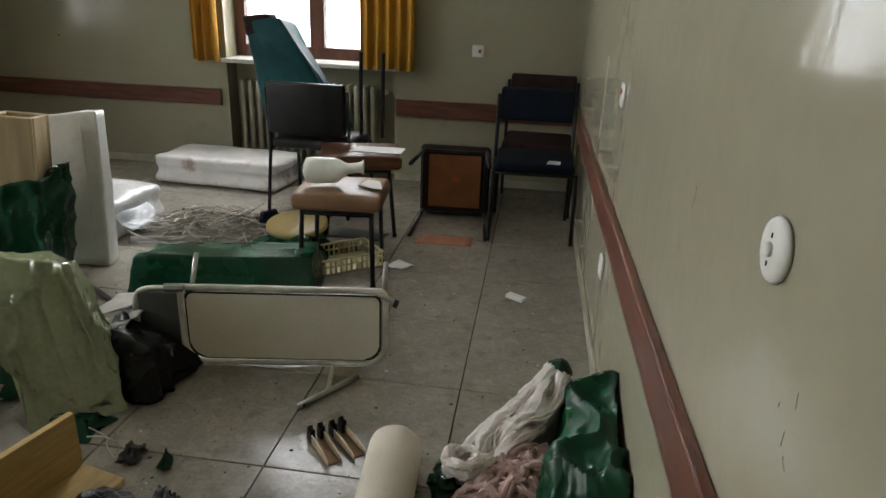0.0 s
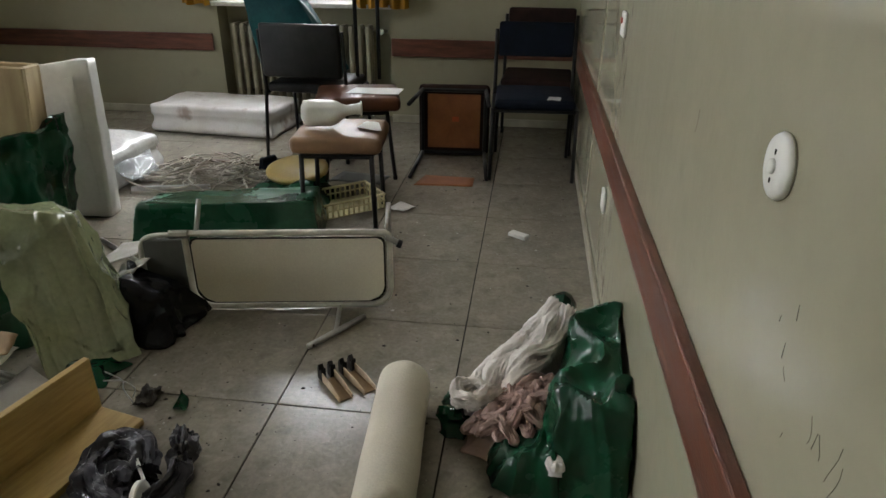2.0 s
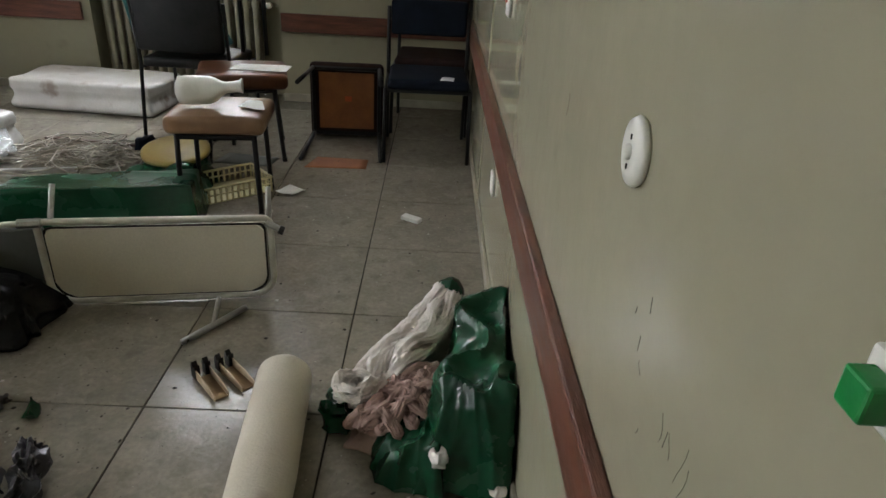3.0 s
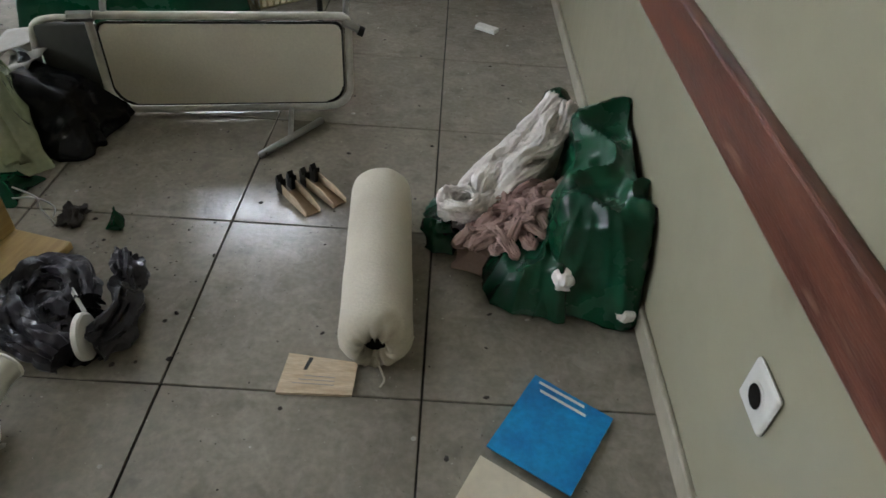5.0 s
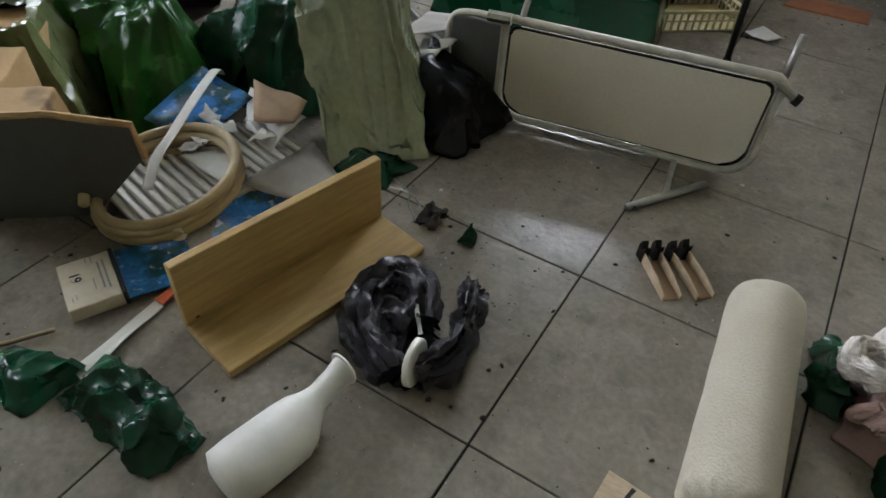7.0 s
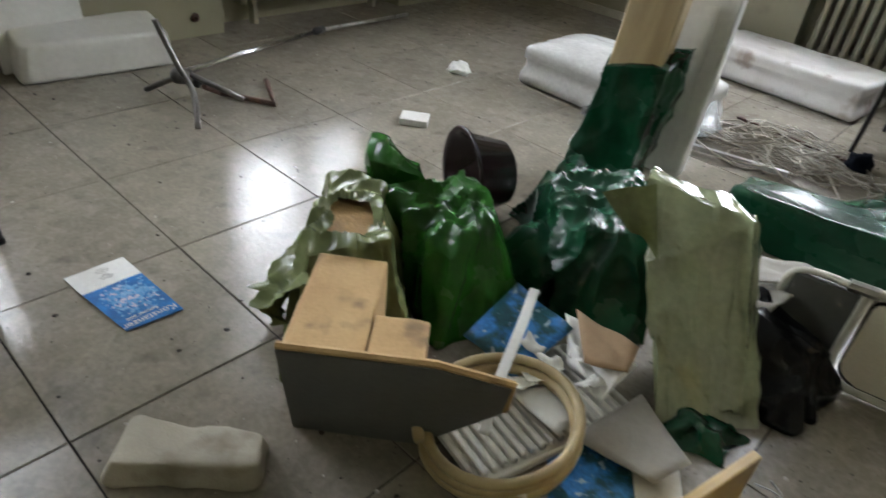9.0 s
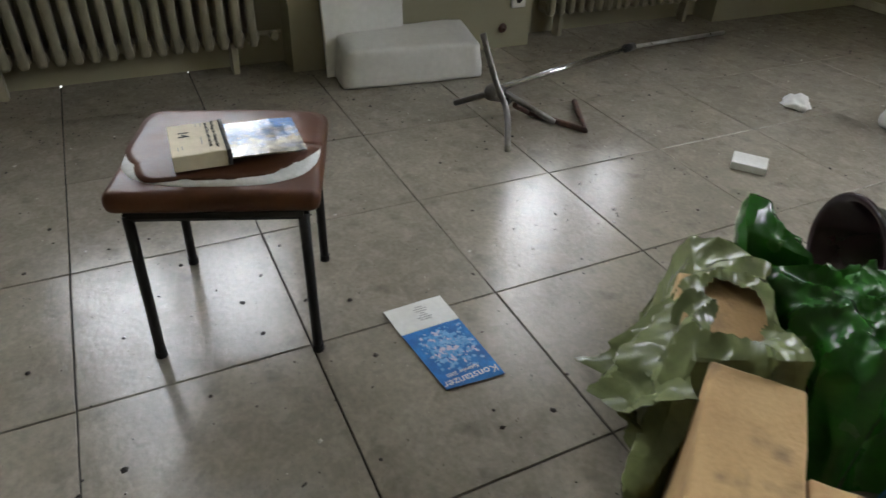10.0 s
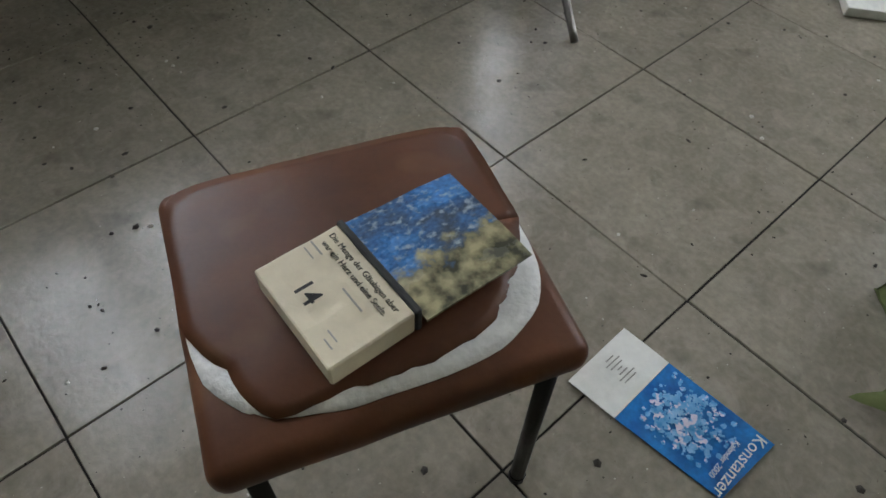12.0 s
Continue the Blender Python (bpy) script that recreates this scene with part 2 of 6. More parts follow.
def tree_print(m):
    """Printed grey-yellow trees over one side of a picture."""
    n, l = m.node_tree.nodes, m.node_tree.links
    b = n["Principled BSDF"]
    co = n.new("ShaderNodeTexCoord")
    axes = n.new("ShaderNodeSeparateXYZ")
    l.new(co.outputs["Object"], axes.inputs[0])
    leaves = n.new("ShaderNodeTexNoise")
    leaves.inputs["Scale"].default_value, leaves.inputs["Detail"].default_value = 45, 6
    l.new(co.outputs["Object"], leaves.inputs["Vector"])
    add = n.new("ShaderNodeMath")
    add.operation = "MULTIPLY_ADD"
    add.inputs[1].default_value = 0.11
    l.new(leaves.outputs[0], add.inputs[0])
    l.new(axes.outputs[0], add.inputs[2])
    edge = n.new("ShaderNodeMapRange")
    edge.inputs["From Min"].default_value, edge.inputs["From Max"].default_value = 0.060, 0.078
    l.new(add.outputs[0], edge.inputs[0])
    tone = n.new("ShaderNodeValToRGB")
    tone.color_ramp.elements[0].position, tone.color_ramp.elements[1].position = 0.38, 0.66
    tone.color_ramp.elements[0].color, tone.color_ramp.elements[1].color = (0.05, 0.05, 0.035, 1), (0.38, 0.34, 0.20, 1)
    l.new(leaves.outputs[0], tone.inputs[0])
    mx = n.new("ShaderNodeMix")
    mx.data_type = "RGBA"
    l.new(edge.outputs[0], mx.inputs[0])
    l.new(b.inputs["Base Color"].links[0].from_socket, mx.inputs[6])
    l.new(tone.outputs[0], mx.inputs[7])
    l.new(mx.outputs[2], b.inputs["Base Color"])


tree_print(LAKE)
SEAPIC = surface("sea_printed_cover", (0.035, 0.19, 0.50), (0.012, 0.075, 0.09), scale=16, rough=0.35, bump=0, fine=0.35, bump_scale=90, spots=(0.45, 0.5, 0.55), spot_scale=40, spot_cut=(0.62, 0.70), spread=(0.44, 0.56))
CARDB = surface("worn_wood_scrap", (0.62, 0.50, 0.35), (0.48, 0.36, 0.23), scale=16, rough=0.85, stretch=(1, 5, 1), fine=0.15)
CARTON = surface("brown_cardboard", (0.36, 0.25, 0.15), (0.29, 0.19, 0.11), scale=8, rough=0.85)
GREYCARD = surface("grey_card", (0.36, 0.34, 0.30), (0.30, 0.28, 0.25), scale=5, rough=0.8)
ORANGE = surface("orange_plastic", (0.62, 0.12, 0.03), rough=0.5)
REDP = surface("red_plastic", (0.40, 0.05, 0.02), rough=0.5)
GREENP = surface("green_plastic", (0.01, 0.22, 0.05), rough=0.3)
YELLOW = surface("yellowed_plastic_lid", (0.36, 0.27, 0.07), (0.28, 0.19, 0.04), scale=6, rough=0.4)
CRATE = surface("cream_plastic_crate", (0.56, 0.50, 0.28), (0.45, 0.39, 0.2), scale=8, rough=0.45)
WIRE = surface("grey_cable", (0.60, 0.57, 0.50), (0.28, 0.24, 0.18), scale=6, rough=0.55)
WCLOTH = surface("white_knit_strips", (0.86, 0.83, 0.79), (0.76, 0.69, 0.64), scale=9, rough=0.95, bump=0.5, bump_scale=150)
PCLOTH = surface("pink_beige_cloth_strips", (0.46, 0.32, 0.28), (0.34, 0.22, 0.19), scale=9, rough=0.95, bump=0.5, bump_scale=150)
DIRT = surface("dark_debris", (0.05, 0.04, 0.032), (0.03, 0.025, 0.02), scale=40, rough=0.95)
CRUMB = surface("pale_plaster_crumb", (0.52, 0.49, 0.43), (0.4, 0.37, 0.32), scale=40, rough=0.95)
HOLLOW = surface("dark_inside", (0.012, 0.010, 0.008), rough=0.95, spec=0.1)


def tile_material():
    m = surface("grey_marbled_floor_tile", (0.285, 0.256, 0.205), (0.190, 0.168, 0.132), scale=4, rough=0.185, rough_var=0.12, bump=0.14, bump_scale=70, fine=0.15,
                island=0.07, spots=(0.125, 0.107, 0.083), spot_scale=12, spot_cut=(0.56, 0.88), spread=(0.24, 0.76))
    nt = m.node_tree
    n, l = nt.nodes, nt.links
    b = n["Principled BSDF"]
    # pale marbled flecks, in short streaks
    co = n.new("ShaderNodeTexCoord")
    warp = n.new("ShaderNodeTexNoise")
    warp.inputs["Scale"].default_value = 6
    l.new(co.outputs["Object"], warp.inputs["Vector"])
    mx = n.new("ShaderNodeMix")
    mx.data_type = "RGBA"
    mx.inputs[0].default_value = 0.18
    l.new(co.outputs["Object"], mx.inputs[6])
    l.new(warp.outputs["Color"], mx.inputs[7])
    fl = n.new("ShaderNodeTexNoise")
    fl.inputs["Scale"].default_value, fl.inputs["Detail"].default_value, fl.inputs["Roughness"].default_value = 24, 7, 0.68
    l.new(mx.outputs[2], fl.inputs["Vector"])
    mr = n.new("ShaderNodeMapRange")
    mr.inputs["From Min"].default_value, mr.inputs["From Max"].default_value = 0.48, 0.78
    l.new(fl.outputs[0], mr.inputs[0])
    mul = n.new("ShaderNodeMath")
    mul.operation = "MULTIPLY"
    mul.inputs[1].default_value = 0.32
    l.new(mr.outputs[0], mul.inputs[0])
    m2 = n.new("ShaderNodeMix")
    m2.data_type = "RGBA"
    src = b.inputs["Base Color"].links[0].from_socket
    l.new(mul.outputs[0], m2.inputs[0])
    l.new(src, m2.inputs[6])
    m2.inputs[7].default_value = (0.50, 0.46, 0.39, 1)
    l.new(m2.outputs[2], b.inputs["Base Color"])
    dents = n.new("ShaderNodeBump")
    dents.inputs["Strength"].default_value, dents.inputs["Distance"].default_value = 0.18, 0.0035
    l.new(fl.outputs[0], dents.inputs["Height"])
    l.new(b.inputs["Normal"].links[0].from_socket, dents.inputs["Normal"])
    l.new(dents.outputs[0], b.inputs["Normal"])
    # worn and polished patches
    worn = n.new("ShaderNodeMapRange")
    worn.inputs["From Min"].default_value, worn.inputs["From Max"].default_value = 0.36, 0.66
    worn.inputs["To Min"].default_value, worn.inputs["To Max"].default_value = 0.075, 0.26
    l.new(fl.outputs[0], worn.inputs[0])
    l.new(worn.outputs[0], b.inputs["Roughness"])
    return m


TILE = tile_material()


# ---- building helpers ----
def part(name, bm, material, parent=None, label="", smooth=False):
    me = bpy.data.meshes.new(name)
    bm.normal_update()
    bm.to_mesh(me)
    bm.free()
    me.materials.append(material)
    if smooth:
        me.polygons.foreach_set("use_smooth", [True] * len(me.polygons))
        if material.name.endswith("_film"):
            me.set_sharp_from_angle(angle=radians(38))
    ob = new(name, me)
    if parent is not None:
        ob.parent = parent
    if label:
        ob["label"] = label
    return ob


def thing(name, m, label, category, group="", kind=""):
    ob = new(name)
    ob.matrix_world = m
    return tagged(ob, label, category, group, kind)


def solo(name, bm, material, m, label, category, group="", kind="", smooth=False):
    ob = part(name, bm, material, None, "", smooth)
    ob.matrix_world = m
    return tagged(ob, label, category, group, kind)


def block(x0, y0, z0, x1, y1, z1, bevel=0.0, seg=1, bm=None):
    own = bmesh.new()
    bmesh.ops.create_cube(own, size=1)
    for v in own.verts:
        v.co = Vector(((x0 + x1) / 2 + v.co.x * (x1 - x0), (y0 + y1) / 2 + v.co.y * (y1 - y0), (z0 + z1) / 2 + v.co.z * (z1 - z0)))
    if bevel:
        bmesh.ops.bevel(own, geom=own.edges[:], offset=bevel, segments=seg, profile=0.5, affect="EDGES")
    if bm is None:
        return own
    return join(bm, own)


def join(bm, other):
    me = bpy.data.meshes.new("tmp")
    other.to_mesh(me)
    other.free()
    bm.from_mesh(me)
    bpy.data.meshes.remove(me)
    return bm


def tube(points, r, seg=8, bm=None, closed=False, flat=1.0):
    """A tube, round or flattened, along a line of points."""
    bm = bm or bmesh.new()
    pts = [Vector(p) for p in points]
    n = len(pts)
    rings = []
    up = Vector((0, 0, 1))
    for i, p in enumerate(pts):
        a = pts[(i - 1) % n] if (closed or i) else p
        b = pts[(i + 1) % n] if (closed or i < n - 1) else p
        d = (b - a).normalized()
        if abs(d.dot(up)) > 0.95:
            up = Vector((0, 1, 0)) if abs(d.y) < 0.9 else Vector((1, 0, 0))
        s = d.cross(up).normalized()
        u = s.cross(d).normalized()
        up = u
        rings.append([bm.verts.new(p + s * (r * math.cos(k * math.tau / seg)) + u * (r * flat * math.sin(k * math.tau / seg))) for k in range(seg)])
    for i in range(n if closed else n - 1):
        a, b = rings[i], rings[(i + 1) % n]
        for k in range(seg):
            bm.faces.new((a[k], a[(k + 1) % seg], b[(k + 1) % seg], b[k]))
    if not closed:
        bm.faces.new(rings[0][::-1])
        bm.faces.new(rings[-1])
    return bm


def spline(points, steps=6):
    """A smooth line through points."""
    p = [Vector(q) for q in points]
    p = [p[0] * 2 - p[1]] + p + [p[-1] * 2 - p[-2]]
    out = []
    for i in range(1, len(p) - 2):
        for k in range(steps):
            t = k / steps
            a, b, c, d = p[i - 1:i + 3]
            out.append(0.5 * (2 * b + (c - a) * t + (2 * a - 5 * b + 4 * c - d) * t * t + (3 * b - a - 3 * c + d) * t ** 3))
    return out + [p[-2]]


def lathe(profile, seg=24, bm=None):
    """Spins (radius, z) pairs round z."""
    bm = bm or bmesh.new()
    rings = [[bm.verts.new((r * math.cos(k * math.tau / seg), r * math.sin(k * math.tau / seg), z)) for k in range(seg)] for r, z in profile]
    for a, b in zip(rings, rings[1:]):
        for k in range(seg):
            bm.faces.new((a[k], a[(k + 1) % seg], b[(k + 1) % seg], b[k]))
    bm.faces.new(rings[0][::-1])
    bm.faces.new(rings[-1])
    return bm


def facets(q):
    """Tilted flat facets that meet in creases."""
    d, p = noise.voronoi(q)
    a = (q - p[0]).dot(noise.cell_vector(p[0] * 19.0) - Vector((0.5, 0.5, 0.5)))
    b = (q - p[1]).dot(noise.cell_vector(p[1] * 19.0) - Vector((0.5, 0.5, 0.5)))
    w = min(1.0, (d[1] - d[0]) / 0.16)
    return a * (0.5 + 0.5 * w) + b * (0.5 - 0.5 * w)


def crumple(co, seed, amp, scale):
    """Creased facets and slack hollows of film."""
    q = co * scale * 0.8 + Vector((seed * 7.1, seed * 3.3, seed * 1.7))
    q = q + 0.35 * noise.noise_vector(q * 0.6)
    r = 1 - abs(noise.noise(q * 0.9))
    return amp * (2.0 * facets(q * 0.9) + 0.5 * facets(q * 2.1 + Vector((3, 1, 2))) + 0.9 * (r ** 4 - 0.35) + 0.8 * noise.noise(q * 0.45))


def bag_mesh(bottom, top, seed=1, amp=0.03, scale=9.0, cuts=22, soften=6, floor=True, grain=(1, 1, 1), apex=None, folds=0.0, count=1.0):
    """A filled, crumpled bag between two rings of four corners; folds run out from its apex."""
    bm = bmesh.new()
    vs = [bm.verts.new((*c, 0.0) if len(c) == 2 else c) for c in bottom] + [bm.verts.new(c) for c in top]
    for f in ((3, 2, 1, 0), (4, 5, 6, 7), (0, 1, 5, 4), (1, 2, 6, 5), (2, 3, 7, 6), (3, 0, 4, 7)):
        bm.faces.new([vs[i] for i in f])
    bmesh.ops.subdivide_edges(bm, edges=bm.edges[:], cuts=cuts, use_grid_fill=True)
    for _ in range(soften):
        bmesh.ops.smooth_vert(bm, verts=bm.verts[:], factor=0.5, use_axis_x=True, use_axis_y=True, use_axis_z=True)
    bm.normal_update()
    moves = [(v, v.normal * crumple(v.co * Vector(grain), seed, amp, scale)) for v in bm.verts]
    if apex:
        tip = Vector(apex)
        turned = []
        for v, d in moves:
            way = (v.co - tip).normalized() + 0.07 * noise.noise_vector(v.co * 4)
            q = way * 2.6 * count + Vector((seed * 2.3, seed * 1.1, 0))
            rise = 1.1 * (1 - abs(noise.noise(q * 0.8))) ** 3 + 0.28 * (1 - abs(noise.noise(q * 1.7 + Vector((4, 4, 4))))) ** 3 - 0.7
            near = min(1.0, (v.co - tip).length / 0.10)
            turned.append((v, d + v.normal * 0.75 * folds * rise * near))
        moves = turned
    for v, d in moves:
        v.co += d
        if floor:
            v.co.z = max(v.co.z, 0.002 + 0.004 * noise.noise(v.co * 20))
    return bm


def sheet_mesh(nx, ny, fn, thick=0.002):
    """A sheet of nx by ny cells with thickness; fn(u, v) gives its place."""
    bm = bmesh.new()
    g = [[bm.verts.new(fn(i / nx, j / ny)) for j in range(ny + 1)] for i in range(nx + 1)]
    fs = [bm.faces.new((g[i][j], g[i + 1][j], g[i + 1][j + 1], g[i][j + 1])) for i in range(nx) for j in range(ny)]
    bm.normal_update()
    if thick:
        bmesh.ops.solidify(bm, geom=fs, thickness=thick)
    return bm


def tuft(name, c, r, h, seed, material, parent, label="", lean=(0, 0)):
    """A crumpled gathered end of a bag."""
    x, y, z = c
    bm = bag_mesh([(x - r, y - r, z), (x + r, y - r, z), (x + r, y + r, z), (x - r, y + r, z)],
                  [(x - 0.7 * r + lean[0], y - 0.7 * r + lean[1], z + h), (x + 0.8 * r + lean[0], y - 0.6 * r + lean[1], z + 0.7 * h),
                   (x + 0.7 * r + lean[0], y + 0.8 * r + lean[1], z + 0.8 * h), (x - 0.8 * r + lean[0], y + 0.7 * r + lean[1], z + 1.1 * h)], seed, 0.30 * r, 0.9 / r, 14, 2, floor=False)
    return part(name, bm, material, parent, label, smooth=True)


def quad_sheet(corners, z0=0.002, thick=0.0015, bend=0.0, n=6, seed=0):
    """A thin sheet lying between four corners, bent a little."""
    c = [Vector((*p, z0)) if len(p) == 2 else Vector(p) for p in corners]
    k = Vector((seed * 3.7, seed * 1.9, 0))

    def at(u, v):
        p = (c[0] * (1 - u) + c[1] * u) * (1 - v) + (c[3] * (1 - u) + c[2] * u) * v
        p.z += bend * (0.5 + 0.5 * noise.noise(Vector((u * 2.2, v * 2.2, 0)) + k))
        return p
    return sheet_mesh(n, n, at, thick)


def words(name, body, size, m, material, parent, depth=0.0004, bold=0.0):
    cu = bpy.data.curves.new(name, "FONT")
    cu.body, cu.size, cu.extrude, cu.align_x, cu.align_y = body, size, depth, "CENTER", "CENTER"
    cu.offset = bold
    tmp = bpy.data.objects.new(name, cu)
    me = bpy.data.meshes.new_from_object(tmp)
    bpy.data.objects.remove(tmp)
    me.materials.append(material)
    ob = new(name, me)
    ob.parent = parent
    ob.matrix_local = m
    return ob


# ---- the room ----
XW, XE, YN, YS, CEILING = -4.45, 0.215, 4.74, -1.6, 3.30
NICHE, OUT = 0.16, 0.42

floor = thing("floor", pose(0, 0, 0), "grey marbled floor tiles with dark joints, scuffed and dirty", "floor", kind="structure")
part("bed", block(XW - NICHE, YS, -0.12, XE, YN + NICHE, -0.006), JOINT, floor)


def holed_wall(name, axis, base, sign, a0, a1, holes, label):
    """A wall along axis with, for each hole (a, b): a radiator niche below and a window opening above the sill."""
    ob = thing(name, pose(0, 0, 0), label, "wall", kind="structure")

    def slab(p0, p1, z0, z1, d0, d1):
        lo, hi = sorted((base + sign * d0, base + sign * d1))
        return block(lo, p0, z0, hi, p1, z1) if axis == "y" else block(p0, lo, z0, p1, hi, z1)
    edge = a0
    for a, b in holes:
        part("pier", slab(edge, a, 0, CEILING, 0, OUT), WALL, ob)
        part("niche_back", slab(a, b, 0, 0.78, NICHE, OUT), WALL, ob)
        part("lintel", slab(a, b, 2.95, CEILING, 0, OUT), WALL, ob)
        edge = b
    part("pier", slab(edge, a1, 0, CEILING, 0, OUT), WALL, ob)
    return ob


wall_north = holed_wall("wall_north", "x", YN, 1, XW - OUT, XE + 0.3, [(-2.33, -1.07)], "cream gloss-painted wall with a radiator niche and window")
wall_west = holed_wall("wall_west", "y", XW, -1, YS - 0.3, YN, [(-0.36, 0.93), (2.16, 3.45)], "cream gloss-painted wall with two radiator niches")
wall_east = solo("wall_east", block(XE, YS - 0.3, 0, XE + 0.3, YN, CEILING), WALL, pose(0, 0, 0), "cream gloss-painted wall with scuffs and scratches", "wall", kind="structure")
wall_south = solo("wall_south", block(XW, YS - 0.3, 0, XE, YS, CEILING), WALL, pose(0, 0, 0), "plain cream gloss-painted wall", "wall", kind="structure")
ceiling = solo("ceiling", block(XW - OUT, YS - 0.3, CEILING, XE + 0.3, YN + OUT, CEILING + 0.2), CEIL, pose(0, 0, 0), "plain white painted ceiling", "ceiling", kind="structure")

# skirting
solo("baseboard", block(XE - 0.012, YS, 0, XE, YN, 0.055, 0.003), SKIRT, pose(0, 0, 0), "low cream painted skirting at the wall foot", "skirting", kind="structure")
solo("baseboard", block(XW, YN - 0.012, 0, -2.33, YN, 0.055, 0.003), SKIRT, pose(0, 0, 0), "low cream painted skirting at the wall foot", "skirting", kind="structure")
solo("baseboard", block(-1.07, YN - 0.012, 0, XE - 0.012, YN, 0.055, 0.003), SKIRT, pose(0, 0, 0), "low cream painted skirting at the wall foot", "skirting", kind="structure")

# wooden wall rails
solo("wall_rail", block(XE - 0.026, YS, 0.513, XE, YN - 0.022, 0.620, 0.005, 2), RAIL, pose(0, 0, 0), "red-brown worn wooden rail along the cream wall", "wall rail", kind="structure")
solo("wall_rail", block(XW, YN - 0.022, 0.473, -2.385, YN, 0.592, 0.004, 2), RAIL_N, pose(0, 0, 0), "red-brown wooden rail along the window wall", "wall rail", kind="structure")
solo("wall_rail", block(-1.065, YN - 0.022, 0.473, XE, YN, 0.592, 0.004, 2), RAIL_N, pose(0, 0, 0), "red-brown wooden rail along the window wall", "wall rail", kind="structure")


def window_unit(name, m, width, label):
    """Casement window with two lights, its sill and frame; local x along the wall, y outwards."""
    w = thing(name, m, label, "window", kind="structure")
    z0, z1, h = 0.82, 2.95, width / 2
    part("window_sill", block(-h - 0.02, -0.05, 0.785, h + 0.02, 0.30, 0.815, 0.006, 2), SILL, w, "pale stone sill, dusty")
    part("window_frame", block(-h, 0.19, z0, -h + 0.075, 0.26, z1, 0.004), WFRAME, w)
    part("window_frame", block(h - 0.075, 0.19, z0, h, 0.26, z1, 0.004), WFRAME, w)
    part("window_frame", block(-h + 0.075, 0.19, z0, h - 0.075, 0.26, z0 + 0.085, 0.004), WFRAME, w)
    part("window_frame", block(-h + 0.075, 0.19, z1 - 0.08, h - 0.075, 0.26, z1, 0.004), WFRAME, w)
    part("mullion", block(-0.055, 0.18, z0 + 0.085, 0.055, 0.26, z1 - 0.08, 0.006), WFRAME, w)
    glass = bpy.data.materials.get("window_glass")
    for x0, x1 in ((-h + 0.075, -0.055), (0.055, h - 0.075)):
        p = part("pane", block(x0, 0.222, z0 + 0.085, x1, 0.227, z1 - 0.08), glass, w)
        p.visible_shadow = False
    return w


GLASS = bpy.data.materials.new("window_glass")
GLASS.use_nodes = True
gb = GLASS.node_tree.nodes["Principled BSDF"]
gb.inputs["Transmission Weight"].default_value, gb.inputs["Roughness"].default_value, gb.inputs["IOR"].default_value = 1.0, 0.02, 1.45

window_unit("window_1", pose(-1.70, YN, 0), 1.26, "brown wooden casement window with white daylight outside")
window_unit("window_2", pose(XW, 0.285, 0, 0, 0, 90), 1.29, "brown wooden casement window above the radiator")
window_unit("window_3", pose(XW, 2.805, 0, 0, 0, 90), 1.29, "brown wooden casement window above the radiator")

# paint edge on the long wall
solo("trim", block(XE - 0.004, 3.0, 0.622, XE, 3.014, 1.06, 0.001), SKIRT, pose(0, 0, 0), "thin raised paint edge on the cream wall", "trim", kind="structure")
solo("trim", block(XE - 0.004, 3.0, 0.056, XE, 3.014, 0.511, 0.001), SKIRT, pose(0, 0, 0), "thin raised paint edge on the cream wall", "trim", kind="structure")

# bright overcast distance outside the windows
HAZE = bpy.data.materials.new("overcast_distance")
HAZE.use_nodes = True
hb = HAZE.node_tree.nodes["Principled BSDF"]
hb.inputs["Base Color"].default_value = (0.8, 0.8, 0.8, 1)
hb.inputs["Emission Color"].default_value, hb.inputs["Emission Strength"].default_value = (0.95, 0.98, 1.0, 1), 8.0
solo("backdrop", block(-14, 14.0, -6, 10, 14.1, 9), HAZE, pose(0, 0, 0), "plain bright overcast distance outside the window", "backdrop", kind="structure")
solo("backdrop", block(-14.1, -12, -6, -14, 14, 9), HAZE, pose(0, 0, 0), "plain bright overcast distance outside the windows", "backdrop", kind="structure")
GROUND = surface("far_ground", (0.10, 0.11, 0.07), (0.06, 0.07, 0.04), scale=0.5, rough=0.95)
solo("ground", block(-400, -400, -4.2, 400, 400, -4.0), GROUND, pose(0, 0, 0), "grassy ground far below the windows", "ground", kind="structure")


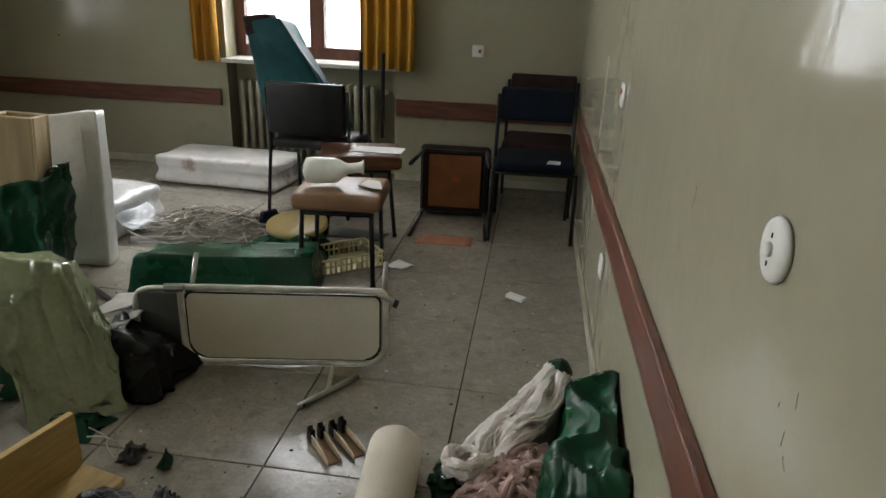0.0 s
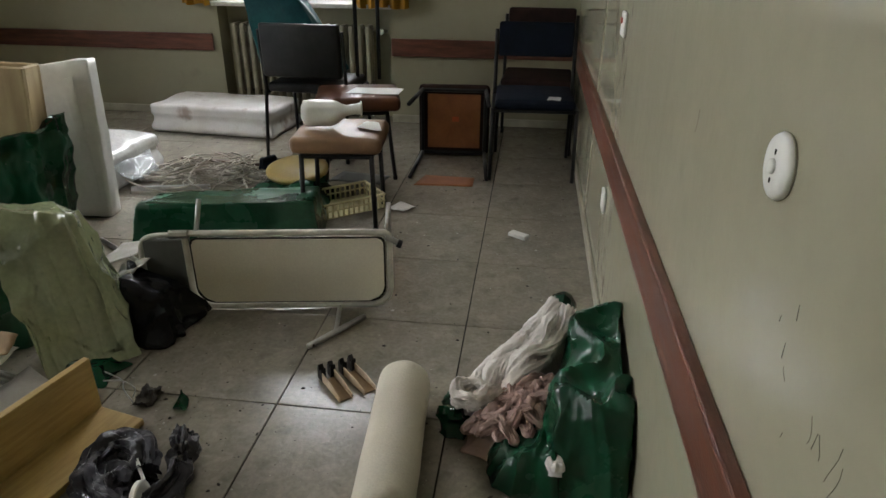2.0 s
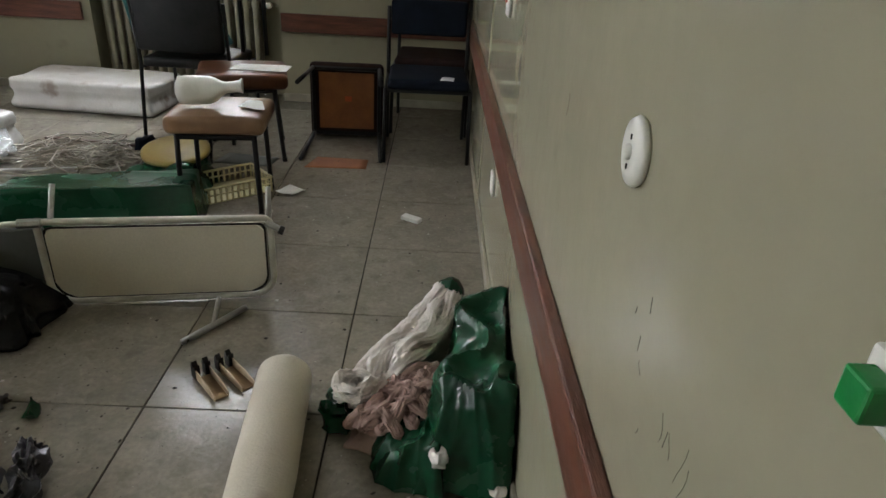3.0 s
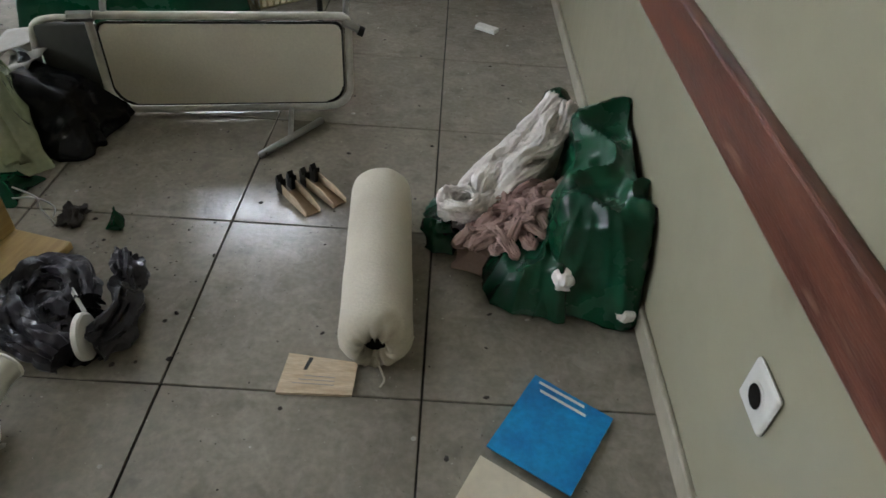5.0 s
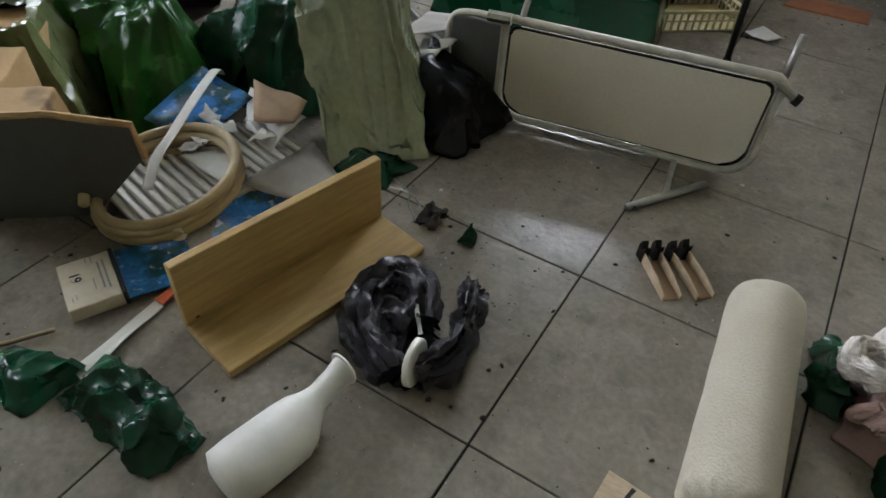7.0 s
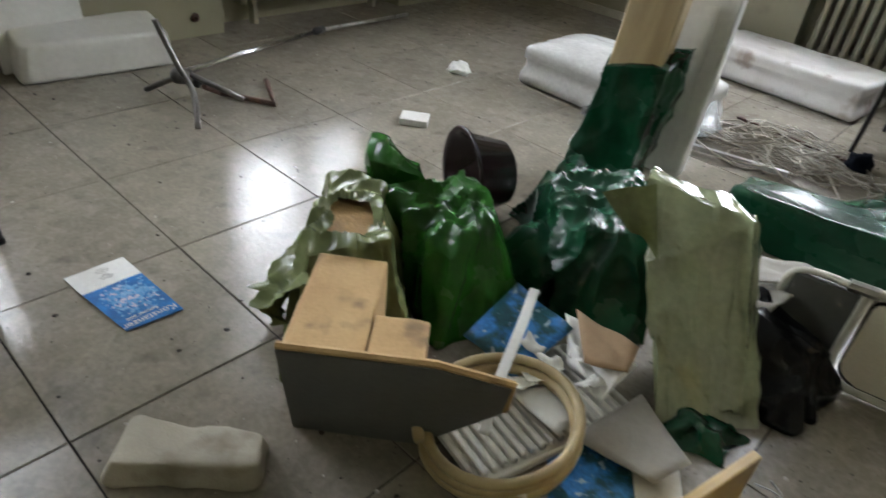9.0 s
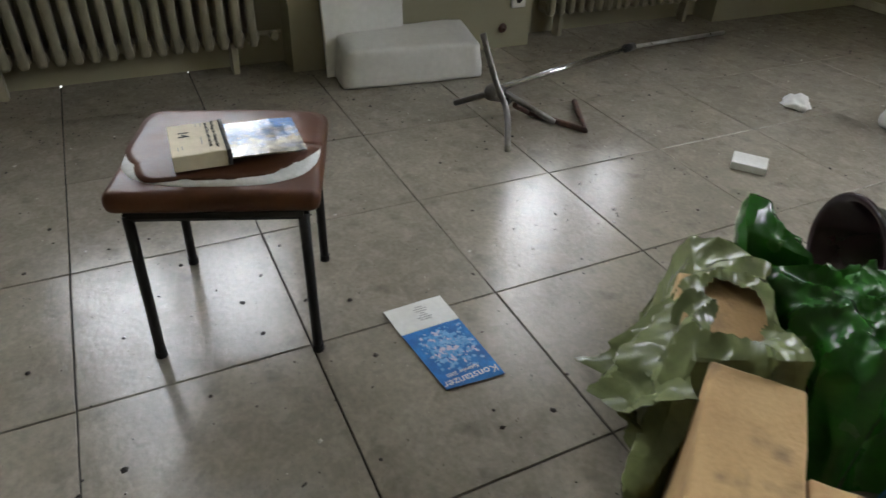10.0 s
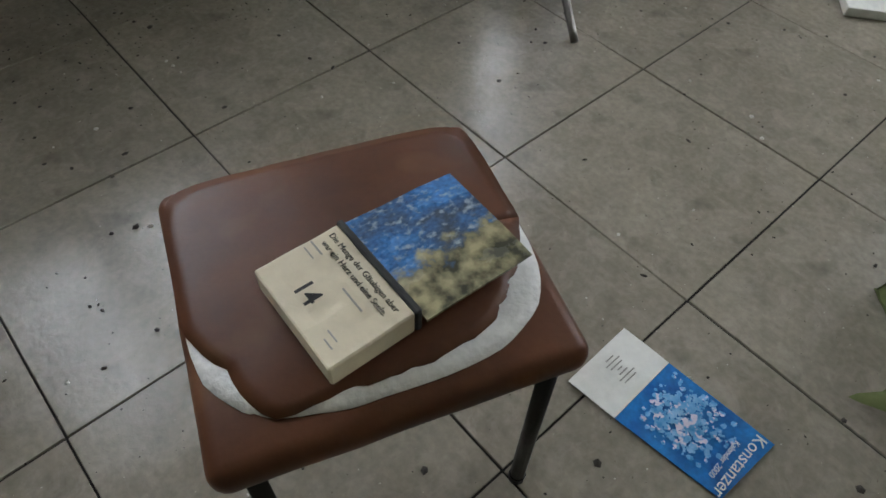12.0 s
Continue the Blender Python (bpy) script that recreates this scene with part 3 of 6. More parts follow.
def radiator(m, sections, label):
    rad = thing("radiator", m, label, "radiator", "radiators under the windows")
    pitch = 0.062
    w = sections * pitch
    bm = block(-0.019, -0.060, 0.12, 0.019, -0.010, 0.665, 0.015, 3)
    block(-0.019, 0.010, 0.12, 0.019, 0.060, 0.665, 0.015, 3, bm)
    block(-0.028, -0.045, 0.135, 0.028, 0.045, 0.185, 0.012, 2, bm)
    block(-0.028, -0.045, 0.600, 0.028, 0.045, 0.650, 0.012, 2, bm)
    first = part("section", bm, RADP, rad)
    first.matrix_local = pose(-w / 2 + pitch / 2, 0, 0)
    for i in range(1, sections):
        o = new("section", first.data)
        o.parent = rad
        o.matrix_local = pose(-w / 2 + pitch * (i + 0.5), 0, 0)
    for z in (0.16, 0.625):
        part("pipe", tube([(w / 2, 0, z), (w / 2 + 0.10, 0, z)], 0.011), RADP, rad)
        valve = part("valve", lathe([(0.012, 0), (0.02, 0.004), (0.02, 0.03), (0.014, 0.036)], 14), WHITEP if z > 0.5 else RADP, rad)
        valve.matrix_local = pose(w / 2 + 0.06, -0.02, z, 90, 0, 0)
    part("foot", block(-w / 2 + 0.1, -0.03, 0, -w / 2 + 0.13, 0.03, 0.14, 0.004), RADP, rad)
    part("foot", block(w / 2 - 0.13, -0.03, 0, w / 2 - 0.1, 0.03, 0.14, 0.004), RADP, rad)
    return rad


radiator(pose(-1.74, YN + 0.085, 0), 17, "cream enamelled column radiator in a wall niche")
radiator(pose(XW - 0.085, 0.25, 0, 0, 0, 90), 18, "cream enamelled column radiator in a wall niche")
radiator(pose(XW - 0.085, 2.84, 0, 0, 0, 90), 18, "cream enamelled column radiator in a wall niche")


def curtain(x0, x1, folds, seed, label):
    def at(u, v):
        x = x0 + (x1 - x0) * u
        y = YN - 0.07 + 0.035 * math.sin(u * folds * math.tau + 0.5 * math.sin(v * 3 + seed)) * (0.7 + 0.3 * v)
        return Vector((x, y, 0.795 + (3.02 - 0.795) * v + 0.006 * math.sin(u * 11 + seed)))
    ob = solo("curtain", sheet_mesh(60, 8, at, 0.003), CURT, pose(0, 0, 0), label, "curtain", "ochre curtains", smooth=True)
    return ob


curtain(-2.55, -2.35, 3, 1, "ochre yellow curtain gathered beside the window")
curtain(-1.31, -0.93, 5, 2, "ochre yellow curtain hanging in folds beside the window")
rod = thing("curtain_rod", pose(0, YN - 0.06, 3.04), "thin metal curtain rod above the window", "curtain rod")
part("rail", tube([(-2.62, 0, 0), (-0.85, 0, 0)], 0.009), STEEL, rod)
part("bracket", block(-2.5, 0, -0.01, -2.48, 0.06, 0.01), STEEL, rod)
part("bracket", block(-1.0, 0, -0.01, -0.98, 0.06, 0.01), STEEL, rod)


# ---- seating ----
def seat_cushion(w, d, z0, z1, bevel=0.028):
    bm = block(-w / 2, -d / 2, z0, w / 2, d / 2, z1, bevel, 4)
    bmesh.ops.subdivide_edges(bm, edges=[e for e in bm.edges if e.calc_length() > 0.15], cuts=5, use_grid_fill=True)
    for v in bm.verts:
        if v.co.z > (z0 + z1) / 2:
            v.co.z += 0.010 * (1 - (2 * v.co.x / w) ** 2) * (1 - (2 * v.co.y / d) ** 2)
        v.co += 0.002 * noise.noise_vector(v.co * 14)
    return bm


def stool(m, vinyl, label, w=0.41, d=0.38, top=0.44, spread=0.175):
    s = thing("stool", m, label, "stool", "upholstered stools")
    part("seat", seat_cushion(w, d, top - 0.075, top), vinyl, s, smooth=True)
    k = 0.155
    bm = bmesh.new()
    for a, b in (((-k, -k), (k, -k)), ((k, -k), (k, k)), ((k, k), (-k, k)), ((-k, k), (-k, -k))):
        tube([(*a, top - 0.088), (*b, top - 0.088)], 0.011, 6, bm)
    part("seat_frame", bm, BLACKM, s)
    for x in (-1, 1):
        for y in (-1, 1):
            leg = part("leg", tube([(x * k, y * k, top - 0.08), (x * spread, y * spread, 0.006)], 0.0115, 8), BLACKM, s, smooth=True)
            foot = part("rubber_foot", tube([(x * spread, y * spread, 0.02), (x * spread, y * spread, 0.0)], 0.0135, 8), BLACKM, leg)
    return s


def chair(m, cloth, label, seat_z=0.45, top=0.80, w=0.45, d=0.42, back_h=0.19):
    """A stacking chair that faces its local -y."""
    c = thing("chair", m, label, "chair", "stacking chairs")
    h = w / 2
    part("seat", seat_cushion(w - 0.02, d, seat_z - 0.055, seat_z, 0.022), cloth, c, smooth=True)
    back = block(-h + 0.012, d / 2 - 0.005, top - back_h, h - 0.012, d / 2 + 0.04, top, 0.016, 3)
    for v in back.verts:
        v.co.y += 0.05 * (v.co.z - seat_z) + 0.03 * (v.co.x / h) ** 2 * -1 + 0.02
    part("backrest", back, cloth, c, smooth=True)
    for x in (-h, h):
        part("leg", tube([(x, -d / 2 + 0.02, seat_z - 0.05), (x * 1.02, -d / 2 + 0.0, 0.0)], 0.011), BLACKM, c, smooth=True)
        part("upright", tube([(x * 1.02, d / 2 + 0.05, 0.0), (x, d / 2 - 0.01, seat_z - 0.04), (x, d / 2 + 0.02, top - 0.04)], 0.011), BLACKM, c, smooth=True)
        part("side_rail", tube([(x, -d / 2 + 0.02, seat_z - 0.06), (x, d / 2, seat_z - 0.06)], 0.010), BLACKM, c)
    part("front_rail", tube([(-h, -d / 2 + 0.02, seat_z - 0.062), (h, -d / 2 + 0.02, seat_z - 0.062)], 0.010), BLACKM, c)
    return c


# the two chairs in the corner
chair_front = chair(pose(-0.055, 3.77, 0, 0, 0, 2), NAVY, "navy blue stacking chair with a torn seat, in the corner")
part("tear", quad_sheet([(0.06, -0.20), (0.13, -0.205), (0.14, -0.13), (0.075, -0.125)], 0.453, 0.002, 0.006, 5, 3), FOAM, chair_front, "white padding showing through a tear")
chair(pose(-0.04, 4.30, 0, 0, 0, -2), MAROON, "dark maroon stacking chair against the window wall", 0.46, 0.83)

# the stool that lies on its side and shows its underside
lying = thing("stool", pose(-0.53, 3.98, 0.217, -90, 0, 3), "overturned stool showing its orange-brown hardboard underside", "stool", "upholstered stools")
part("seat", seat_cushion(0.43, 0.43, -0.005, 0.06), MAROON, lying, smooth=True)
part("underside", block(-0.16, -0.165, -0.013, 0.16, 0.165, -0.006, 0.002), HARDB, lying, "orange-brown hardboard panel")
part("mark", quad_sheet([(-0.01, -0.03), (0.03, -0.03), (0.03, 0.0), (-0.01, 0.0)], -0.016, 0.001), ORANGE, lying, "small orange mark")
for sx in (-1, 1):
    part("seat_frame", tube([(sx * 0.19, -0.195, -0.02), (sx * 0.19, 0.195, -0.02)], 0.012, 6), BLACKM, lying)
    part("seat_frame", tube([(-0.19, sx * 0.19, -0.02), (0.19, sx * 0.19, -0.02)], 0.012, 6), BLACKM, lying)
for x in (-1, 1):
    for y in (-1, 1):
        part("leg", tube([(x * 0.19, y * 0.19, -0.01), (x * 0.215, y * 0.205, -0.47)], 0.0115), BLACKM, lying, smooth=True)

# chair seen from its back, with a stool and a bagged cushion on it
back_chair = chair(pose(-1.37, 3.98, 0, 0, 0, 176), BLACKM, "black chair with a dark plastic backrest, turned away", 0.45, 0.79, 0.50, 0.42, 0.30)
for x in (-0.22, -0.36):
    part("post", tube([(x, -0.10, 0.44), (x, -0.10, 0.95)], 0.012), BLACKM, back_chair)

bag = bag_mesh([(-1.67, 3.86, 0.50), (-1.17, 3.86, 0.50), (-1.17, 4.02, 0.50), (-1.64, 4.05, 0.50)],
               [(-1.83, 3.96, 1.10), (-1.60, 3.94, 1.13), (-1.56, 4.10, 1.10), (-1.80, 4.12, 1.08)], 3, 0.010, 5, 28, 4, floor=False)
teal = solo("bagged_cushion", bag, TEAL, pose(0, 0, 0), "cushion in a dark teal plastic bag, leaning on a chair", "bagged cushion", smooth=True)
# added solid lump; its dark colour stands for the shaded hollow of the bag mouth
part("mouth_dark", bag_mesh([(-1.81, 3.95, 1.02), (-1.66, 3.945, 1.04), (-1.64, 4.08, 1.04), (-1.79, 4.10, 1.02)], [(-1.835, 3.96, 1.125), (-1.69, 3.955, 1.14), (-1.67, 4.07, 1.14), (-1.81, 4.09, 1.12)], 48, 0.006, 9, 10, 2, floor=False), MAROON, teal, "dark brown lump added for the dark hollow of the open mouth", smooth=True)

# brown and tan stools by the chairs
stool_far = stool(pose(-1.03, 3.62, 0, 0, 0, 14), BROWNV, "brown vinyl stool with loose papers on its seat", 0.46, 0.40, 0.455, 0.19)
stool_tan = stool(pose(-0.925, 2.90, 0, 0, 0, 6), TANV, "tan vinyl stool with a white urine bottle on it", 0.405, 0.37, 0.44, 0.165)


def urine_bottle(m, label):
    """A lying plastic urine bottle: flat-bellied body along y, a bent neck at its end."""
    prof = [(0.0, 0.030, 0.0), (0.012, 0.058, 0.0), (0.05, 0.062, 0.0), (0.15, 0.060, 0.0), (0.18, 0.050, 0.006), (0.205, 0.034, 0.014), (0.225, 0.026, 0.02), (0.27, 0.025, 0.03), (0.30, 0.030, 0.034), (0.304, 0.031, 0.034), (0.303, 0.024, 0.034), (0.28, 0.02, 0.03)]
    bm = bmesh.new()
    seg, rings = 22, []
    for y, r, lift in [(0.89 * a, 0.91 * b, c) for a, b, c in prof]:
        ring = []
        for k in range(seg):
            a = k * math.tau / seg
            zz = 0.045 + math.sin(a) * min(r, 0.043 if y < 0.2 else r) + lift
            ring.append(bm.verts.new((math.cos(a) * r * (1.12 if math.cos(a) > 0 and y < 0.2 else 1.0) - 0.10 * max(0.0, y - 0.15), y, max(0.001, zz))))
        rings.append(ring)
    for a, b in zip(rings, rings[1:]):
        for k in range(seg):
            bm.faces.new((a[k], b[k], b[(k + 1) % seg], a[(k + 1) % seg]))
    bm.faces.new(rings[0])
    bm.faces.new(rings[-1][::-1])
    ob = thing("urine_bottle", m, label, "urine bottle", "white urine bottles")
    part("body", bm, WHITEP, ob, smooth=True)
    part("neck_ring", tube([(-0.013 + 0.029 * math.cos(k * math.tau / 20), 0.267, 0.079 + 0.029 * math.sin(k * math.tau / 20)) for k in range(20)], 0.003, 6, closed=True), WHITEP, ob, smooth=True)
    return ob


urine_bottle(pose(-1.09, 2.88, 0.505, 0, 70, -80), "white plastic urine bottle lying on a tan stool")
urine_bottle(pose(-1.035, 0.70, 0.0, 0, 0, -12), "white plastic urine bottle lying on the floor tiles")
solo("paper_sheet", quad_sheet([(-0.84, 2.86, 0.452), (-0.72, 2.83, 0.450), (-0.76, 2.96, 0.452), (-0.82, 2.97, 0.454)], thick=0.001, bend=0.008), PAPER, pose(0, 0, 0), "white paper sheet on a tan stool", "paper")
solo("paper_sheet", quad_sheet([(-1.07, 3.52, 0.462), (-0.78, 3.53, 0.462), (-0.78, 3.68, 0.462), (-1.05, 3.67, 0.462)], thick=0.001, bend=0.006), PAPER, pose(0, 0, 0), "pale blue-white paper sheet on a brown stool", "paper")


# ---- cushions and mattresses ----
def mattress(name, w, d, h, m, material, label, seed, wrap=False):
    bm = block(-w / 2, -d / 2, 0, w / 2, d / 2, h, 0.022, 3)
    bmesh.ops.subdivide_edges(bm, edges=[e for e in bm.edges if e.calc_length() > 0.1], cuts=14, use_grid_fill=True)
    for v in bm.verts:
        n = noise.noise(Vector((v.co.x * 6, v.co.y * 6, seed)))
        if v.co.z > h * 0.7:
            v.co.z += 0.012 * n + ((0.055 * max(0.0, 1 - (2 * v.co.y / d) ** 2) ** 0.6 * (1 - (2 * v.co.x / w) ** 6) - 0.045 + 0.008 * noise.noise(Vector((v.co.x * 3, v.co.y * 22, seed)))) if wrap else 0)
        else:
            side = 0.010 * math.sin(v.co.z / h * math.pi * 3)
            v.co.x += side * (1 if v.co.x > 0 else -1) * (abs(v.co.x) > w * 0.47)
            v.co.y += side * (1 if v.co.y > 0 else -1) * (abs(v.co.y) > d * 0.46)
        v.co.z = max(0, v.co.z)
    ob = solo(name, bm, material, m, label, "mattress", "mattress cushions", smooth=True)
    return ob


mattress("mattress_cushion", 0.90, 0.46, 0.188, pose(-2.19, 4.40, 0, 0, 0, -4.6), TICK, "stained white mattress cushion lying by the radiator", 1)
mattress("mattress_cushion", 0.87, 0.50, 0.235, pose(-2.64, 3.27, 0, 0, 0, -1), WRAPF, "white mattress cushion in torn clear plastic film", 2, True)

foam_seat = bag_mesh([(-4.175, 1.06), (-4.115, 1.72), (-4.40, 1.75), (-4.43, 1.10)], [(-4.17, 1.09, 0.168), (-4.12, 1.69, 0.158), (-4.40, 1.74, 0.185), (-4.42, 1.11, 0.185)], 5, 0.006, 5, 12, 2)
solo("seat_cushion", foam_seat, VINYLW, pose(0, 0, 0), "white vinyl seat cushion on the floor by the wall", "cushion", smooth=True)
solo("white_board", block(0, -0.19, 0, 0.018, 0.19, 0.62, 0.004), VINYLW, pose(-4.36, 1.24, 0, 0, -8, 3), "white board leaning against the wall", "board")

# upright pieces behind the rubbish
tall = thing("upholstered_panel", pose(-2.16, 2.76, 0, -3, 2, 8), "white vinyl upholstered panel standing on end", "panel")
bm = bag_mesh([(-0.14, -0.05), (0.12, -0.05), (0.12, 0.05), (-0.14, 0.05)], [(-0.12, -0.04, 0.70), (0.115, -0.04, 0.74), (0.115, 0.04, 0.74), (-0.12, 0.04, 0.70)], 8, 0.006, 6, 16, 1)
part("cover", bm, VINYLW, tall, smooth=True)
part("flap", quad_sheet([(0.0, -0.058, 0.64), (0.05, -0.062, 0.66), (0.085, -0.06, 0.1), (0.06, -0.06, 0.1)], thick=0.004, bend=0.01), VINYLW, tall)
carton = thing("wooden_box", pose(-2.235, 2.47, 0, -3, 4, 14), "pale brown hollow wooden box standing on end in a green bag", "wooden box")
part("front_side", block(-0.088, -0.08, 0.0, 0.088, -0.06, 0.75, 0.005), PALEFOAM, carton)
part("back_side", block(-0.088, 0.06, 0.0, 0.088, 0.08, 0.75, 0.005), PALEFOAM, carton)
part("end_side", block(0.068, -0.06, 0.0, 0.088, 0.06, 0.75, 0.005), PALEFOAM, carton)
part("end_side", block(-0.088, -0.06, 0.0, -0.068, 0.06, 0.75, 0.005), PALEFOAM, carton)
bm = bag_mesh([(-0.12, -0.12), (0.12, -0.12), (0.12, 0.12), (-0.12, 0.12)], [(-0.10, -0.10, 0.44), (0.11, -0.10, 0.50), (0.15, 0.10, 0.56), (-0.10, 0.10, 0.46)], 9, 0.020, 7, 36, 1, apex=(0, 0, 1.1), folds=0.03, count=2)
solo("plastic_bag", bm, GREEN, pose(-2.225, 2.47, 0, -3, 4, 14), "dark green plastic bag pulled round a wooden box", "plastic bag", "green plastic bags", smooth=True)

# ---- folding bench on its side ----
bench = thing("folding_bench", pose(-0.88, 2.028, 0, 0, 0, 9.6), "overturned folding bench with cream vinyl panel and tube frame", "bench")


def rounded_rect(x0, z0, x1, z1, r, y=0.0, n=5):
    pts = []
    for cx, cz, a0 in ((x1 - r, z0 + r, -90), (x1 - r, z1 - r * 0.35, 0), (x0 + r, z1 - r * 0.35, 90), (x0 + r, z0 + r, 180)):
        rr = r if cz < (z0 + z1) / 2 else r * 0.35
        ccx = (x1 - rr) if cx > (x0 + x1) / 2 else (x0 + rr)
        for k in range(n + 1):
            a = radians(a0 + 90 * k / n)
            pts.append((ccx + rr * math.cos(a), y, cz + rr * math.sin(a)))
    return pts


part("tube_frame", tube(rounded_rect(-0.352, 0.016, 0.352, 0.303, 0.07), 0.011, 10, closed=True), WHITEM, bench, smooth=True)
bm = bmesh.new()
outline = rounded_rect(-0.330, 0.038, 0.330, 0.283, 0.055, -0.012)
fr = [bm.verts.new(p) for p in outline]
bk = [bm.verts.new((p[0], 0.012, p[2])) for p in outline]
bm.faces.new(fr[::-1])
bm.faces.new(bk)
for i in range(len(fr)):
    bm.faces.new((fr[i], fr[(i + 1) % len(fr)], bk[(i + 1) % len(fr)], bk[i]))
bmesh.ops.bevel(bm, geom=[e for e in bm.edges if abs(e.verts[0].co.y - e.verts[1].co.y) < 1e-4], offset=0.006, segments=2, affect="EDGES")
part("panel", bm, CREAMP, bench)
part("piping", tube(rounded_rect(-0.332, 0.036, 0.332, 0.285, 0.057, -0.006), 0.0045, 6, closed=True), HOLLOW, bench, "dark seam round the panel")
bm = tube(spline([(-0.36, 0.02, 0.285), (-0.46, 0.035, 0.28), (-0.515, 0.04, 0.255), (-0.53, 0.04, 0.18), (-0.53, 0.03, 0.02)], 5), 0.010, 8)
part("tube_frame", bm, WHITEM, bench, smooth=True)
# folded-back grey panel; the shade it stands in is put into its dark colour
part("panel", block(-0.515, 0.03, 0.03, -0.35, 0.05, 0.265, 0.006, 2), GREYP, bench, "grey underside of the second panel, darkened for its shade")
part("hinge", tube([(-0.40, -0.005, 0.30), (-0.335, -0.005, 0.302)], 0.016, 8), STEEL, bench)
part("leg", tube([(-0.31, 0.0, 0.30), (-0.30, 0.05, 0.41)], 0.009), STEEL, bench, smooth=True)
part("leg", tube([(0.345, 0.0, 0.27), (0.35, 0.03, 0.40)], 0.009), STEEL, bench, smooth=True)
bolt = part("hinge", tube([(0.34, -0.01, 0.29), (0.385, -0.02, 0.268)], 0.011, 8), STEEL, bench)
part("rubber_foot", tube([(0.38, -0.02, 0.270), (0.395, -0.022, 0.264)], 0.015, 8), BLACKM, bolt)
part("leg", tube([(0.09, -0.265, 0.012), (0.26, -0.085, 0.016)], 0.010), STEEL, bench, "bare steel leg tube", smooth=True)
part("leg", tube([(0.17, -0.175, 0.014), (0.17, -0.04, 0.03)], 0.008), STEEL, bench)
part("leg", tube([(-0.95, 0.60, 0.012), (-0.62, 0.30, 0.012), (-0.5, 0.05, 0.20)], 0.010), STEEL, bench)

# ---- bags and bundles ----
bm = bag_mesh([(-1.78, 2.46), (-0.97, 2.58), (-1.0, 2.86), (-1.80, 2.74)], [(-1.74, 2.50, 0.155), (-0.99, 2.62, 0.185), (-1.02, 2.82, 0.185), (-1.76, 2.70, 0.15)], 11, 0.008, 5, 40, 3, grain=(0.5, 1.3, 1.3), apex=(-2.4, 2.5, 0.1), folds=0.02)
solo("bagged_cushion", bm, GREEN, pose(0, 0, 0), "long cushion wrapped in shiny dark green plastic film", "bagged cushion", smooth=True)
bm = bag_mesh([(-1.435, 1.465), (-1.268, 1.675), (-1.38, 1.90), (-1.545, 1.74)], [(-1.725, 1.69, 0.468), (-1.480, 1.775, 0.432), (-1.505, 1.855, 0.425), (-1.75, 1.77, 0.470)], 12, 0.014, 8, 80, 5)
for v in bm.verts:
    k = min(1.0, v.co.z / 0.45)
    upright = Vector((v.co.x + 0.52 * v.co.z, v.co.y - 0.37 * v.co.z, 0.0))
    hang = (upright - Vector((-1.44, 1.60, 0))) * (0.75 + 0.25 * (1 - k))
    edge = Vector((hang.x * 13, hang.y * 13, v.co.z * 0.9))
    fold = 0.026 * (1 - abs(noise.noise(edge))) ** 4 + 0.006 * (1 - abs(noise.noise(edge * 2.3 + Vector((5, 2, 0))))) ** 5 + 0.016 * noise.noise(edge * 0.5)
    v.co += Vector((0.55, -0.8, 0)) * (fold - 0.010) * (0.25 + 0.75 * min(1.0, k * 2))
    v.co.z = max(v.co.z, 0.002)
tallbag = solo("plastic_bag", bm, OLIVE, pose(0, 0, 0), "tall olive green plastic bag pulled over a box", "plastic bag", "olive plastic bags", smooth=True)


def corner_flap(u, v):
    """Film hanging free from the top corner of the tall bag."""
    top = Vector((-1.700, 1.690, 0.468)) * (1 - u) + Vector((-1.775, 1.580, 0.448)) * u
    low = Vector((-1.620, 1.625, 0.330)) * (1 - u) + Vector((-1.715, 1.590, 0.400)) * u
    p = top * (1 - v) + low * v
    return p + Vector((0.5, -0.8, 0)) * 0.016 * math.sin(u * 7 + v * 2) * (0.3 + v)


part("loose_edge", sheet_mesh(18, 14, corner_flap, 0.0015), PALEOL, tallbag, "yellowish loose edge of film", smooth=True)
part("bottom_fold", bag_mesh([(-1.43, 1.45), (-1.29, 1.50), (-1.27, 1.62), (-1.42, 1.56)], [(-1.42, 1.50, 0.03), (-1.33, 1.53, 0.045), (-1.31, 1.60, 0.05), (-1.42, 1.57, 0.04)], 45, 0.016, 16, 20, 1), GREEN, tallbag, "crumpled darker foot of the bag", smooth=True)
bm = bag_mesh([(-1.84, 1.56), (-1.60, 1.72), (-1.86, 2.18), (-2.28, 2.0)], [(-1.88, 1.66, 0.26), (-1.66, 1.80, 0.30), (-1.90, 2.10, 0.27), (-2.18, 1.98, 0.22)], 13, 0.010, 7, 44, 3, apex=(-1.90, 1.98, 0.42), folds=0.05, count=1.3)
full = solo("plastic_bag", bm, GREEN, pose(0, 0, 0), "full dark green plastic rubbish bag on the floor", "plastic bag", "green plastic bags", smooth=True)
tuft("bag_mouth", (-2.06, 2.02, 0.10), 0.085, 0.13, 3, GREEN, full, "crumpled gathered mouth", (-0.05, 0.05))
tuft("bag_fold", (-1.98, 1.66, 0.02), 0.08, 0.16, 4, GREEN, full, "", (0.03, 0.05))
bm = bag_mesh([(-1.96, 1.28), (-1.86, 1.54), (-2.16, 1.74), (-2.42, 1.42)], [(-2.03, 1.37, 0.20), (-2.05, 1.56, 0.27), (-2.22, 1.64, 0.27), (-2.34, 1.42, 0.25)], 14, 0.009, 8, 44, 3, apex=(-2.19, 1.56, 0.40), folds=0.05, count=1.2)
